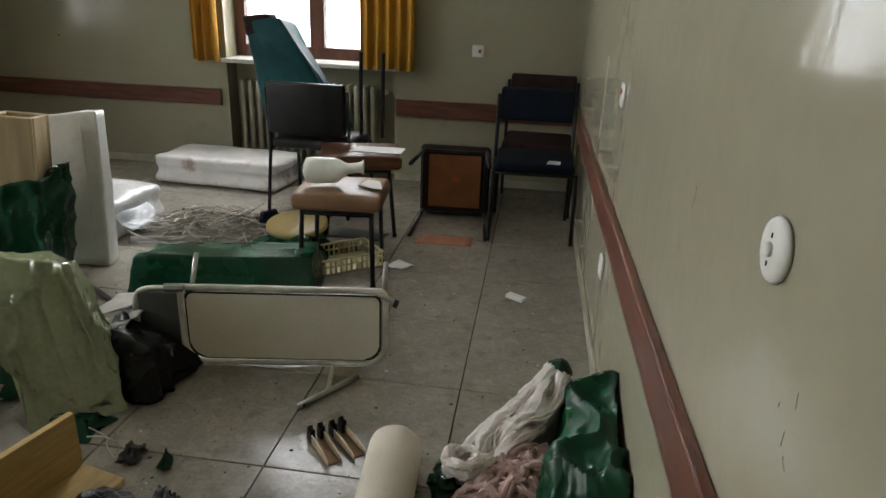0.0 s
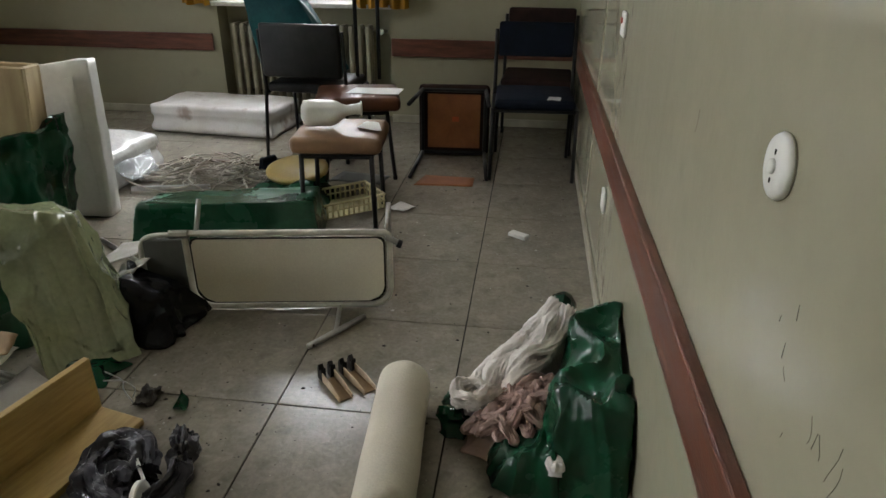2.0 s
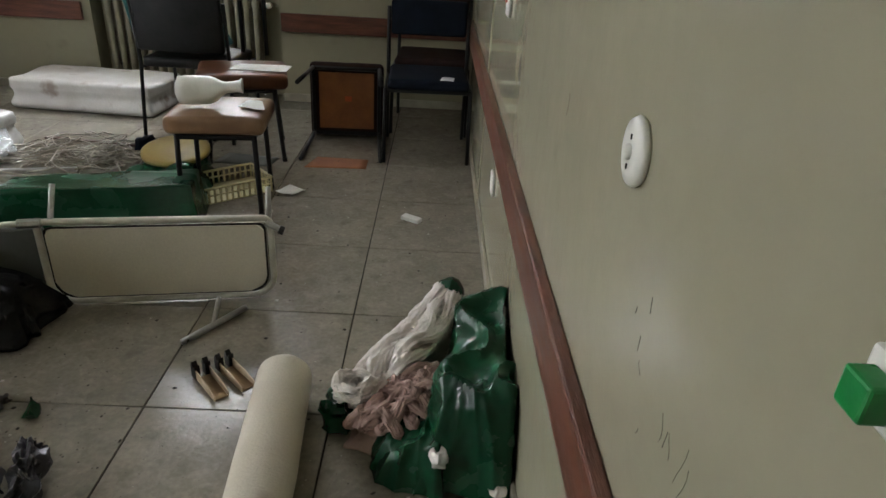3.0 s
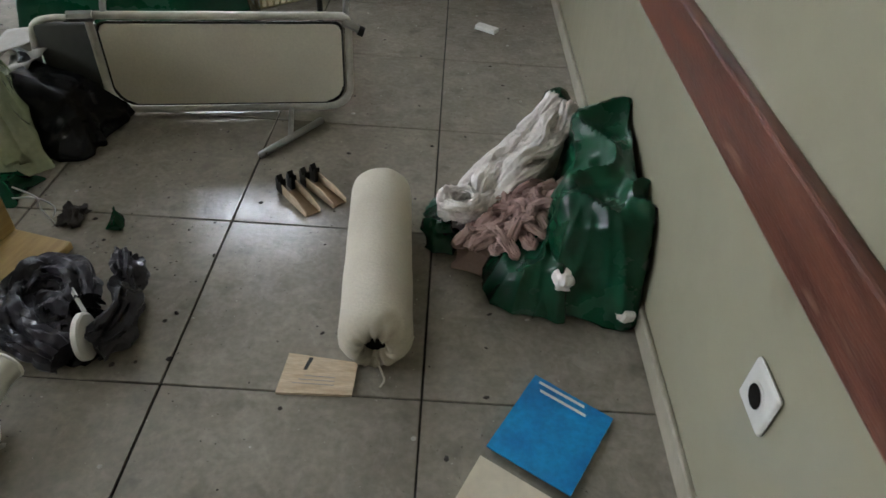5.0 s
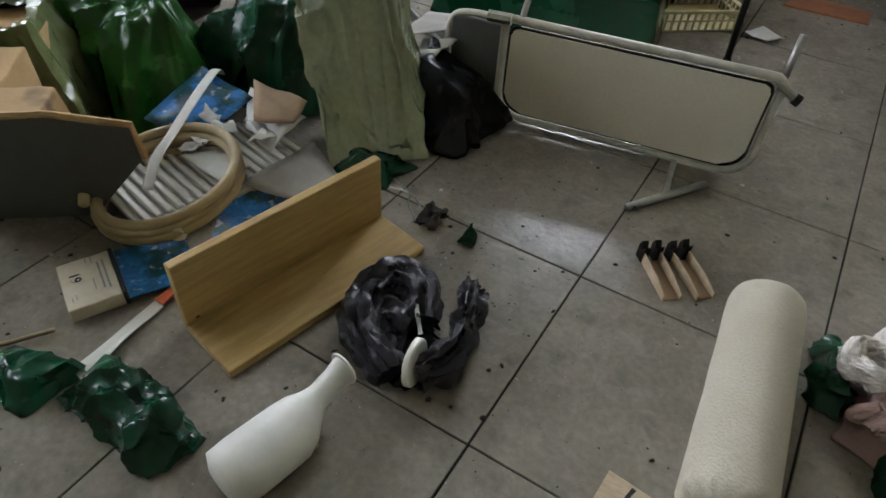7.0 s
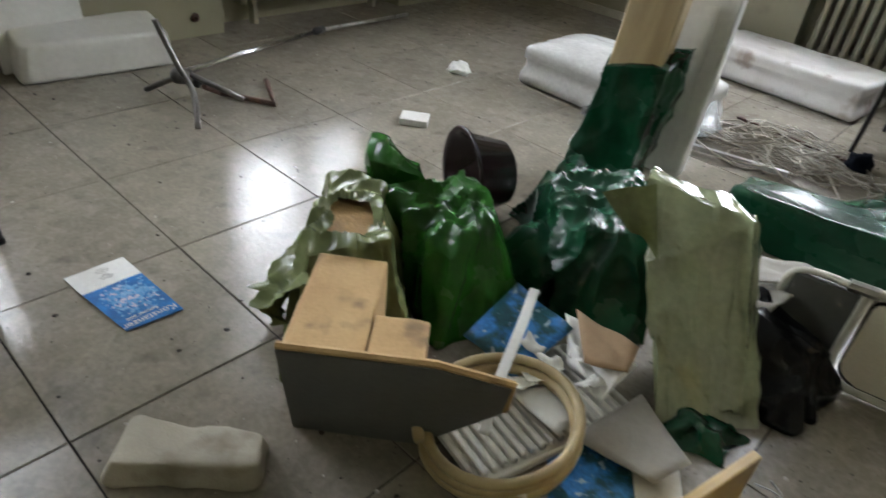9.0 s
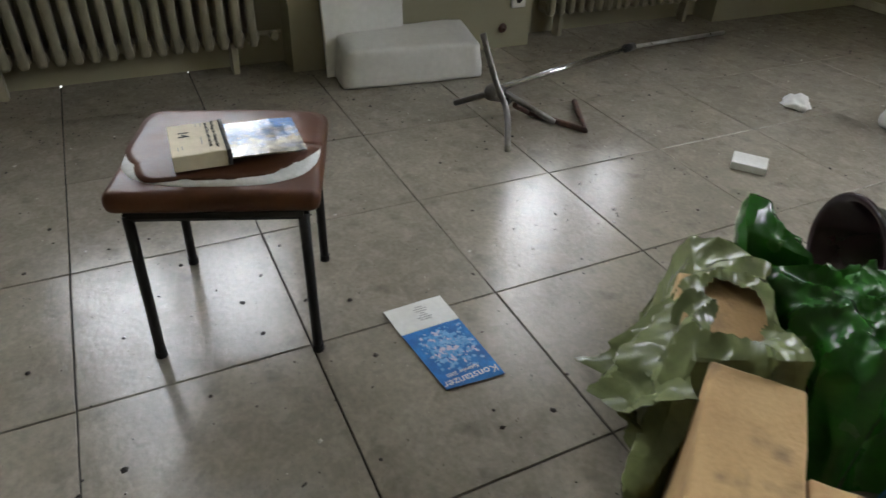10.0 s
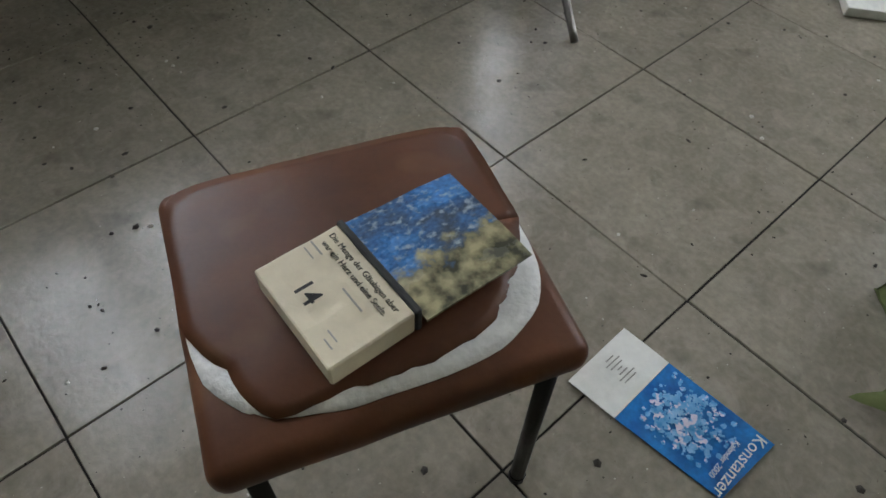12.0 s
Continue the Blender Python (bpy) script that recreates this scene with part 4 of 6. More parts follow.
bright = solo("plastic_bag", bm, BRIGHT, pose(0, 0, 0), "bright green crumpled plastic rubbish bag on the floor", "plastic bag", "green plastic bags", smooth=True)
tuft("bag_mouth", (-2.19, 1.55, 0.22), 0.045, 0.07, 5, BRIGHT, bright, "crumpled gathered mouth", (0.0, 0.03))
bm = bag_mesh([(-2.30, 1.42), (-2.16, 1.54), (-2.36, 1.68), (-2.48, 1.48)], [(-2.40, 1.42, 0.31), (-2.31, 1.52, 0.27), (-2.38, 1.60, 0.26), (-2.47, 1.50, 0.33)], 15, 0.007, 9, 30, 1, apex=(-2.36, 1.56, -0.1), folds=0.04, count=1.3)
loose = solo("plastic_bag", bm, BRIGHT, pose(0, 0, 0), "bright green loose plastic bag standing up", "plastic bag", "green plastic bags", smooth=True)
tuft("bag_mouth", (-2.40, 1.48, 0.25), 0.035, 0.07, 6, BRIGHT, loose, "crumpled gathered mouth", (-0.02, 0.0))
bm = bag_mesh([(-2.11, 0.93), (-1.96, 1.20), (-2.30, 1.52), (-2.54, 1.30)], [(-2.15, 1.01, 0.31), (-2.04, 1.16, 0.34), (-2.40, 1.45, 0.25), (-2.49, 1.36, 0.25)], 16, 0.009, 9, 48, 2, apex=(-2.25, 1.22, 0.55), folds=0.05, count=1.25)
hole = [v for v in bm.verts if v.co.z > 0.20 and abs(0.62 * (v.co.x + 2.22) + 0.78 * (v.co.y - 1.20)) < 0.045 + 0.02 * noise.noise(v.co * 18) and abs(0.78 * (v.co.x + 2.22) - 0.62 * (v.co.y - 1.20)) < 0.085 + 0.03 * noise.noise(v.co * 14)]
bmesh.ops.delete(bm, geom=hole, context="VERTS")
pale = solo("plastic_bag", bm, PALEOL, pose(0, 0, 0), "pale olive plastic bag draped over foam blocks", "plastic bag", "olive plastic bags", smooth=True)


def pale_flap(u, v):
    """Loose corner of the pale bag spread out to the floor."""
    top = Vector((-2.10, 0.985, 0.27)) * (1 - u) + Vector((-2.36, 1.26, 0.27)) * u
    low = Vector((-2.17, 0.93, 0.13)) * (1 - u) + Vector((-2.42, 1.06, 0.02)) * u
    p = top * (1 - v) + low * v
    out = Vector((-0.75, -0.65, 0))
    return p + out * (0.02 * math.sin(v * 3.1) + 0.022 * math.sin(u * 10 + v * 3) * (0.3 + v) + 0.055 * facets(Vector((u * 4.5, v * 3.0, 3))) + 0.03 * facets(Vector((u * 9, v * 7, 8))))


part("loose_edge", sheet_mesh(44, 26, pale_flap, 0.0015), PALEOL, pale, "loose olive film spread to the floor", smooth=True)
solo("foam_block", block(-0.15, -0.09, 0, 0.15, 0.09, 0.262, 0.008, 2), CHIP, pose(-2.22, 1.20, 0, 0, 0, -38), "yellowed foam block inside a torn olive plastic bag", "foam block")
bm = bag_mesh([(-1.43, 1.68), (-1.20, 1.70), (-1.150, 2.00), (-1.58, 2.04)], [(-1.40, 1.80, 0.17), (-1.27, 1.82, 0.14), (-1.25, 1.93, 0.14), (-1.45, 1.96, 0.20)], 17, 0.012, 12, 44, 60)
solo("plastic_bag", bm, BLACKF, pose(0, 0, 0), "black plastic rubbish bag slumped by the bench", "plastic bag", "black plastic bags", smooth=True)

# ---- things on the heap ----
heap = thing("foam_wedge_box", pose(-1.998, 0.87, 0, 0, 0, 38.9), "yellowed foam wedge with a grey laminate side, stained top", "foam block")


def slab_of(points, y0, y1):
    bm = bmesh.new()
    a = [bm.verts.new((x, y0, z)) for x, z in points]
    b = [bm.verts.new((x, y1, z)) for x, z in points]
    bm.faces.new(a)
    bm.faces.new(b[::-1])
    for i in range(len(a)):
        bm.faces.new((a[i], b[i], b[(i + 1) % len(a)], a[(i + 1) % len(a)]))
    return bm


side = [(0, 0.003), (0.27, 0.003), (0.43, 0.20), (0.435, 0.30), (0.29, 0.335), (0.0, 0.325)]
pn = part("side_panel", slab_of(side, -0.012, 0.0), GREYP, heap, "grey laminate side panel")
pn.matrix_local = pose(0, 0, 0, 16, 0, 0)
edge = part("edge_strip", tube([(0.435, -0.002, 0.20), (0.438, -0.002, 0.302), (0.29, -0.002, 0.338), (0.0, -0.002, 0.328)], 0.008, 6), CHIP, heap, "worn orange-brown edge strip")
edge.matrix_local = pose(0, 0, 0, 16, 0, 0)


def wedge(x0, x1, y1, h):
    bm = block(x0, -0.085, 0.0, x1, y1, h, 0.006, 2)
    bmesh.ops.subdivide_edges(bm, edges=[e for e in bm.edges if e.calc_length() > 0.05], cuts=4, use_grid_fill=True)
    for v in bm.verts:
        if v.co.y < 0.03:
            v.co.y += 0.10 * (1 - v.co.z / h)
        v.co += 0.003 * noise.noise_vector(v.co * 20)
        v.co.z = max(v.co.z, 0.001)
    return bm


part("foam_body", wedge(0.004, 0.158, 0.215, 0.312), CHIP, heap)
part("foam_step", wedge(0.161, 0.27, 0.035, 0.312), CHIP, heap)

bowl = solo("washing_bowl", lathe([(1.07 * r, 1.05 * z) for r, z in ((0.0, 0.0), (0.085, 0.0), (0.098, 0.01), (0.132, 0.135), (0.149, 0.142), (0.151, 0.148), (0.147, 0.153), (0.129, 0.148), (0.092, 0.014), (0.0, 0.008))], 40), BOWLM,
            pose(-2.30, 1.927, 0.163, 0, 90, -115), "dark brown plastic washing bowl lying on its side", "bowl", smooth=True)

# hose coil and its loose end
bm = bmesh.new()
pts = []
for k in range(0, 3 * 28 + 10):
    a = k * math.tau / 28 + 2.2
    turn = k / 28
    r = 0.150 + 0.010 * math.sin(turn * 2.1) + 0.006 * turn
    pts.append((-1.660 + r * math.cos(a), 1.155 + r * 1.02 * math.sin(a), 0.045 + 0.018 * turn + 0.03 * math.sin(a + 0.6)))
tube(pts, 0.0125, 8, bm)
hose = solo("rubber_hose", bm, HOSE, pose(0, 0, 0), "yellowed rubber hose coiled on the rubbish", "hose", smooth=True)
tube_bits = solo("rubber_hose", tube(spline([(-1.885, 0.655, 0.012), (-1.86, 0.60, 0.010), (-1.78, 0.585, 0.010), (-1.67, 0.615, 0.010), (-1.60, 0.68, 0.010), (-1.545, 0.76, 0.012)], 6), 0.0045, 8), HOSE, pose(0, 0, 0), "thin yellowed tube curling over the floor", "hose", smooth=True)
solo("tape_wrap", lathe([(0.017, -0.02), (0.021, -0.015), (0.021, 0.015), (0.017, 0.02)], 12), PAPER, pose(-1.535, 1.07, 0.052, 90, 0, 38), "white tape wound round the coiled hose", "tape")

ribs = thing("ribbed_tray", pose(-1.67, 1.28, 0.0, 0, 2, 77), "white ribbed plastic tray under paper and rubbish", "tray")
part("base", block(-0.23, -0.13, 0.012, 0.23, 0.13, 0.034, 0.004), WHITEP, ribs)
rib = None
for i in range(17):
    x = -0.21 + 0.026 * i
    if rib is None:
        rib = part("rib", block(-0.0075, -0.115, 0.034, 0.0075, 0.115, 0.052, 0.003), WHITEP, ribs)
        rib.matrix_local = pose(x, 0, 0)
    else:
        o = new("rib", rib.data)
        o.parent = ribs
        o.matrix_local = pose(x, 0, 0)


def paper(name, corners, material, label, category="paper", z0=0.004, thick=0.0012, bend=0.01, seed=0, n=7):
    return solo(name, quad_sheet(corners, z0, thick, bend, n, seed), material, pose(0, 0, 0), label, category, smooth=True)


paper("calendar_sheet", [(-1.888, 1.285, 0.085), (-1.722, 1.282, 0.07), (-1.715, 1.50, 0.10), (-1.906, 1.511, 0.125)], SEAPIC, "blue sea calendar picture lying on the heap", "calendar", thick=0.002, bend=0.02, seed=1)
solo("paper_strip", tube(spline([(-1.66, 1.10, 0.085), (-1.70, 1.17, 0.115), (-1.735, 1.25, 0.125), (-1.79, 1.38, 0.145), (-1.85, 1.505, 0.145), (-1.86, 1.53, 0.12)], 8), 0.013, 8, flat=0.10), PAPER, pose(0, 0, 0), "twisted white paper strip over the heap", "paper", smooth=True)
rng = random.Random(61)
for k in range(9):
    cx, cy, a, r = rng.uniform(-1.76, -1.58), rng.uniform(1.24, 1.62), rng.uniform(0, 6.28), rng.uniform(0.025, 0.05)
    paper("paper_scrap", [(cx + r * math.cos(a + q), cy + 0.7 * r * math.sin(a + q), 0.07 + 0.03 * rng.random()) for q in (0.4, 2.4, 3.6, 5.7)], PAPER, "torn scrap of white paper on the heap", bend=0.03, seed=20 + k)
paper("paper_sheet", [(-1.77, 1.545, 0.085), (-1.67, 1.42, 0.065), (-1.545, 1.375, 0.060), (-1.54, 1.51, 0.085)], PAPER, "crumpled white paper on the heap", bend=0.05, seed=3, n=12)
paper("cardboard_piece", [(-1.735, 1.53, 0.125), (-1.625, 1.41, 0.105), (-1.54, 1.463, 0.105), (-1.56, 1.54, 0.125)], CARTON, "torn brown cardboard piece on the heap", "cardboard", thick=0.003, bend=0.03, seed=4)
paper("paper_label", [(-1.70, 1.24, 0.075), (-1.56, 1.224, 0.07), (-1.544, 1.31, 0.072), (-1.66, 1.32, 0.08)], PAPER, "white printed card with a small dark mark", bend=0.015, seed=5)
paper("grey_card", [(-1.545, 1.262, 0.050), (-1.36, 1.30, 0.045), (-1.328, 1.40, 0.05), (-1.50, 1.485, 0.06)], GREYCARD, "plain grey card lying on the heap", "card", thick=0.003, bend=0.01, seed=6)
cal2 = thing("calendar_sheet", pose(0, 0, 0), "sea calendar cover with a blank white half", "calendar")
part("picture", quad_sheet([(-1.489, 1.116), (-1.351, 1.227), (-1.443, 1.36), (-1.585, 1.244)], 0.012, 0.002, 0.01, 6, 7), SEAPIC, cal2, "printed sea picture")
part("blank_half", quad_sheet([(-1.349, 1.229), (-1.275, 1.29), (-1.359, 1.425), (-1.441, 1.362)], 0.012, 0.002, 0.01, 6, 7), PAPER, cal2, "blank white half")


def page_block(m, number, label, cover, flip):
    """A tear-off calendar block with its opened picture cover; local x along the lines of print, y to the hinge."""
    b = thing("tear_off_calendar", m, label, "calendar", "tear-off calendars")
    bm = block(-0.072, -0.052, 0, 0.072, 0.05, 0.034, 0.002)
    bmesh.ops.subdivide_edges(bm, edges=bm.edges[:], cuts=5, use_grid_fill=True)
    for v in bm.verts:
        if v.co.z > 0.02:
            v.co.z += 0.004 * noise.noise(Vector((v.co.x * 25, v.co.y * 18, 3)))
            v.co.x += 0.006 * (v.co.y < -0.04) * noise.noise(Vector((v.co.x * 30, 1, 2)))
    part("page_body", bm, CREAMPAP, b, "cream page block")
    part("binding", block(-0.074, 0.05, 0.001, 0.074, 0.058, 0.037, 0.002), INK, b, "black binding strip")
    part("cover", quad_sheet([(-0.078, 0.06, 0.018), (0.078, 0.06, 0.016), (0.080, 0.205, 0.014), (-0.066, 0.205, 0.020)], thick=0.003, bend=0.006, n=6), cover, b, "printed picture cover, folded back")
    words("number", number, 0.030, pose(-0.012, -0.024, 0.0385), INK, b, bold=0.0003)
    verse = number == "14"
    if verse:
        words("verse", "Die Menge der Gl\u00e4ubigen aber", 0.0098, pose(0.0, 0.036, 0.0385), INK, b)
        words("verse", "war ein Herz und eine Seele.", 0.0098, pose(0.0, 0.024, 0.0385), INK, b)
    for k, (x, y, w, h, mt) in enumerate(((0.0, 0.034, 0.09, 0.004, GREYINK), (0.0, 0.024, 0.082, 0.004, GREYINK), (0.022, 0.008, 0.034, 0.002, GREYINK), (-0.055, 0.014, 0.022, 0.002, GREYINK),
                                            (-0.054, 0.004, 0.018, 0.0016, GREYINK), (0.045, -0.03, 0.016, 0.0016, GREYINK), (0.05, -0.038, 0.014, 0.0016, GREYINK))):
        if verse and k < 2:
            continue
        part("print_line", block(x - w / 2, y - h / 2, 0.0374, x + w / 2, y + h / 2, 0.0379), mt, b)
    return b


page_block(pose(-1.582, 0.873, 0.0, 0, 0, -26), "19", "cream tear-off calendar block with a blue bird cover, on the floor", SEAPIC, False)

strip = thing("plastic_strip", pose(0, 0, 0), "white plastic strip with an orange end on the floor", "plastic strip")
part("band", quad_sheet([(-1.44, 0.72), (-1.405, 0.715), (-1.425, 0.92), (-1.45, 0.92)], 0.004, 0.002, 0.012, 8, 2), WHITEP, strip)
part("end", quad_sheet([(-1.45, 0.921), (-1.427, 0.921), (-1.43, 0.965), (-1.448, 0.965)], 0.012, 0.003, 0.004, 3, 2), ORANGE, strip, "orange plastic end")

shelf = thing("shelf_board", pose(-1.189, 0.871, 0, 0, 0, -12.5), "light oak angle shelf of two boards on the floor", "shelf")
part("base_board", block(-0.165, 0.0, 0.0, 0.0, 0.505, 0.021, 0.003, 2), BOARD, shelf)
part("upright_board", block(-0.166, 0.0, 0.0212, -0.145, 0.505, 0.185, 0.003, 2), BOARD, shelf)
part("screw_hole", block(-0.1449, 0.02, 0.034, -0.1443, 0.028, 0.038), HOLLOW, shelf)
wire = solo("wire_basket_piece", tube(spline([(-1.19, 1.40, 0.14), (-1.16, 1.42, 0.10), (-1.17, 1.43, 0.06), (-1.145, 1.42, 0.03), (-1.16, 1.44, 0.005)], 5), 0.002, 6,
            tube(spline([(-1.21, 1.41, 0.10), (-1.17, 1.43, 0.09), (-1.15, 1.45, 0.05), (-1.17, 1.46, 0.01)], 5), 0.002, 6)), STEEL, pose(0, 0, 0), "bent thin wire piece beside the oak shelf", "wire")

crumpled = thing("plastic_bag", pose(0, 0, 0), "crumpled black plastic bag on the floor tiles", "plastic bag", "black plastic bags")


def pleated(line, radius, seed, squash, deep=1.0, bm=None):
    """A rope of rumpled film or cloth along a line, pleated lengthwise."""
    path = spline(line, 16)
    own = tube(path, radius, 44, flat=squash)
    own.normal_update()
    moves = []
    for i, v in enumerate(own.verts):
        along, a = i // 44 / 16, (i % 44) * math.tau / 44
        pleat = Vector((math.cos(a) * 2.4, math.sin(a) * 2.4, along * 0.9 + seed))
        rise = 0.020 * (1 - abs(noise.noise(pleat))) ** 3 + 0.010 * (1 - abs(noise.noise(pleat * 2.3))) ** 3 - 0.016 + 0.014 * noise.noise(v.co * 22)
        moves.append((v, v.normal * rise * deep))
    for v, d in moves:
        v.co += d
        v.co.z = max(0.002, v.co.z)
    return join(bm, own) if bm else own


def twisted(name, line, radius, seed, squash):
    return part(name, pleated(line, radius, seed, squash), DARKF, crumpled, smooth=True)


twisted("body", [(-0.935, 1.03, 0.025), (-1.03, 1.07, 0.04), (-1.085, 1.15, 0.045), (-1.06, 1.22, 0.05), (-0.99, 1.21, 0.055), (-0.945, 1.15, 0.045)], 0.036, 3, 0.9)
twisted("fold", [(-0.99, 1.06, 0.02), (-1.02, 1.13, 0.03), (-0.97, 1.14, 0.03)], 0.045, 5, 0.7)
twisted("flap", [(-0.895, 1.05, 0.03), (-0.865, 1.12, 0.045), (-0.875, 1.20, 0.06), (-0.90, 1.265, 0.065)], 0.028, 7, 1.5)
part("lining", bag_mesh([(-1.03, 1.05), (-0.90, 1.02), (-0.87, 1.16), (-0.99, 1.20)], [(-1.0, 1.07, 0.03), (-0.91, 1.05, 0.03), (-0.89, 1.14, 0.03), (-0.98, 1.17, 0.03)], 47, 0.012, 20, 16, 2), BLACKF, crumpled, "dark inside of the bag", smooth=True)
part("paper_sliver", quad_sheet([(-0.975, 1.165, 0.070), (-0.968, 1.168, 0.072), (-0.930, 1.125, 0.050), (-0.937, 1.121, 0.048)], thick=0.002, bend=0.006), PAPER, crumpled, "pale paper sliver")
solo("plastic_disc", lathe([(0.040, 0.0), (0.047, 0.003), (0.047, 0.013), (0.043, 0.016)], 28), WHITEP, pose(-0.915, 1.062, 0.049, 0, 84, 10), "round white plastic disc on a black bag", "disc")

# bolster roll
bm = bmesh.new()
seg, rows, length = 48, 34, 0.53
rings = []
prof = [(0.022, 0.03), (0.0235, 0.006), (0.032, 0.0), (0.046, -0.001), (0.060, 0.006), (0.0685, 0.016), (0.072, 0.028)] + [(0.0735, 0.035 + (length - 0.07) * k / 20) for k in range(21)] + [(0.071, length - 0.02), (0.055, length - 0.004), (0.02, length)]
for r, z in prof:
    ring = []
    for k in range(seg):
        a = k * math.tau / seg
        gather = 0.0065 * math.cos(15 * a + 2 * math.sin(a * 3)) * max(0.0, 1 - z / 0.07) * min(1.0, max(0.0, (r - 0.018) / 0.02)) if r < 0.0734 else 0.0
        rr = r + gather + 0.0016 * noise.noise(Vector((math.cos(a) * 2, math.sin(a) * 2, z * 14)))
        ring.append(bm.verts.new((rr * math.cos(a), rr * math.sin(a), z + gather * 1.5)))
    rings.append(ring)
for a, b in zip(rings, rings[1:]):
    for k in range(seg):
        bm.faces.new((a[k], a[(k + 1) % seg], b[(k + 1) % seg], b[k]))
bm.faces.new(rings[-1])
bolster = thing("bolster", pose(-0.345, 1.055, 0.0745, -90, 0, 4.4), "beige canvas bolster with a gathered drawstring end", "bolster")
part("cover", bm, CANVAS, bolster, smooth=True)
part("hollow", lathe([(0.0, 0.018), (0.0245, 0.0185)], 18), HOLLOW, bolster, "dark hole in the gathered end")
part("drawstring", tube(spline([(0.0, 0.02, 0.0), (0.012, 0.05, -0.012), (0.018, 0.068, -0.02), (0.01, 0.071, -0.035)], 5), 0.0022, 6), CANVAS, bolster)


def wander(rng, start, heading, steps, step, turn, height, lift, home=None):
    x, y = start
    out = []
    for _ in range(steps):
        out.append((x, y, max(0.008, height(x, y) + rng.uniform(-lift, lift))))
        if home is not None and math.hypot(x - home[0], y - home[1]) > home[2]:
            heading = math.atan2(home[1] - y, home[0] - x) + rng.uniform(-0.8, 0.8)
        heading += rng.uniform(-turn, turn)
        x, y = x + step * math.cos(heading), y + step * math.sin(heading)
    return out


bm = bag_mesh([(-0.20, 1.38), (0.02, 1.30), (0.10, 1.60), (-0.16, 1.62)], [(-0.13, 1.42, 0.07), (0.02, 1.37, 0.11), (0.06, 1.56, 0.15), (-0.10, 1.56, 0.11)], 24, 0.014, 16, 34, 3)
solo("pink_cloth", bm, PCLOTH, pose(0, 0, 0), "crumpled pinkish cloth spilling from a green bag", "cloth", smooth=True)
bm = bag_mesh([(-0.23, 1.48), (-0.10, 1.48), (0.12, 1.76), (-0.02, 1.80)], [(-0.20, 1.51, 0.07), (-0.10, 1.52, 0.09), (0.11, 1.72, 0.235), (0.01, 1.75, 0.22)], 25, 0.012, 16, 34, 3)
solo("white_cloth", bm, WCLOTH, pose(0, 0, 0), "crumpled white knitted cloth spilling from a green bag", "cloth", smooth=True)


def pink_top(x, y):
    return 0.080 + 0.075 * min(1, max(0, (x + 0.15) / 0.2)) - 0.30 * max(0, 1.42 - y) - 0.5 * max(0, -0.16 - x)


def white_top(x, y):
    return 0.085 + 0.50 * (x + 0.19)


rng = random.Random(5)
bm = bmesh.new()
for k in range(20):
    p = (rng.uniform(-0.17, 0.0), rng.uniform(1.37, 1.53))
    pleated(wander(rng, p, rng.uniform(0, 6.28), 7, 0.034, 0.75, pink_top, 0.020, (-0.08, 1.455, 0.10)), rng.uniform(0.011, 0.016), k, rng.uniform(0.35, 0.8), 0.45, bm)
solo("cloth_strips", bm, PCLOTH, pose(0, 0, 0), "pinkish beige cloth strips spilling from a bag", "cloth", kind="stuff", smooth=True)
bm = bmesh.new()
for k in range(9):
    side, lift = -0.045 + 0.0125 * k, 0.014 * math.sin(k * 2.1)
    line = []
    for t in (0.0, 0.14, 0.28, 0.42, 0.56, 0.70, 0.84, 1.0):
        x = -0.205 + 0.26 * t + 0.6 * side + 0.014 * math.sin(t * 11 + k * 1.7)
        y = 1.500 + 0.215 * t - 0.5 * side + 0.014 * math.cos(t * 9 + k * 2.3)
        line.append((x, y, 0.055 + 0.195 * t + lift + 0.012 * math.sin(t * 13 + k)))
    pleated(line, 0.017 + 0.006 * (k % 3) / 2, 30 + k, 0.75, 0.6, bm)
for k in range(5):
    a0 = k * 1.25
    pleated([(-0.185 + 0.042 * math.cos(a0 + q), 1.495 + 0.035 * math.sin(a0 + q), 0.085 + 0.008 * k + 0.012 * math.sin(q * 2)) for q in (0, 0.8, 1.6, 2.4, 3.2, 4.0, 4.8)], 0.014, 50 + k, 0.7, 0.5, bm)
solo("cloth_strips", bm, WCLOTH, pose(0, 0, 0), "white knitted cloth strips spilling from a bag", "cloth", kind="stuff", smooth=True)
bm = bag_mesh([(-0.03, 1.22), (0.205, 1.215), (0.215, 1.86), (0.05, 1.82)], [(0.035, 1.32, 0.20), (0.20, 1.30, 0.23), (0.21, 1.74, 0.30), (0.07, 1.72, 0.27)], 26, 0.010, 7, 44, 14, apex=(0.10, 1.45, 0.5), folds=0.042, count=1.3)
for v in bm.verts:
    v.co.x = min(v.co.x, XE - 0.002)
solo("plastic_bag", bm, GREEN, pose(0, 0, 0), "open dark green plastic bag spilling cloth by the wall", "plastic bag", "green plastic bags", smooth=True)
bm = bag_mesh([(-0.12, 1.26), (0.05, 1.22), (0.07, 1.40), (-0.13, 1.42)], [(-0.08, 1.30, 0.07), (0.03, 1.28, 0.11), (0.04, 1.40, 0.13), (-0.09, 1.40, 0.09)], 27, 0.008, 8, 30, 4, apex=(0.02, 1.40, 0.3), folds=0.03, count=1.3)
solo("plastic_bag", bm, GREEN, pose(0, 0, 0), "torn lower part of a dark green plastic bag", "plastic bag", "green plastic bags", smooth=True)
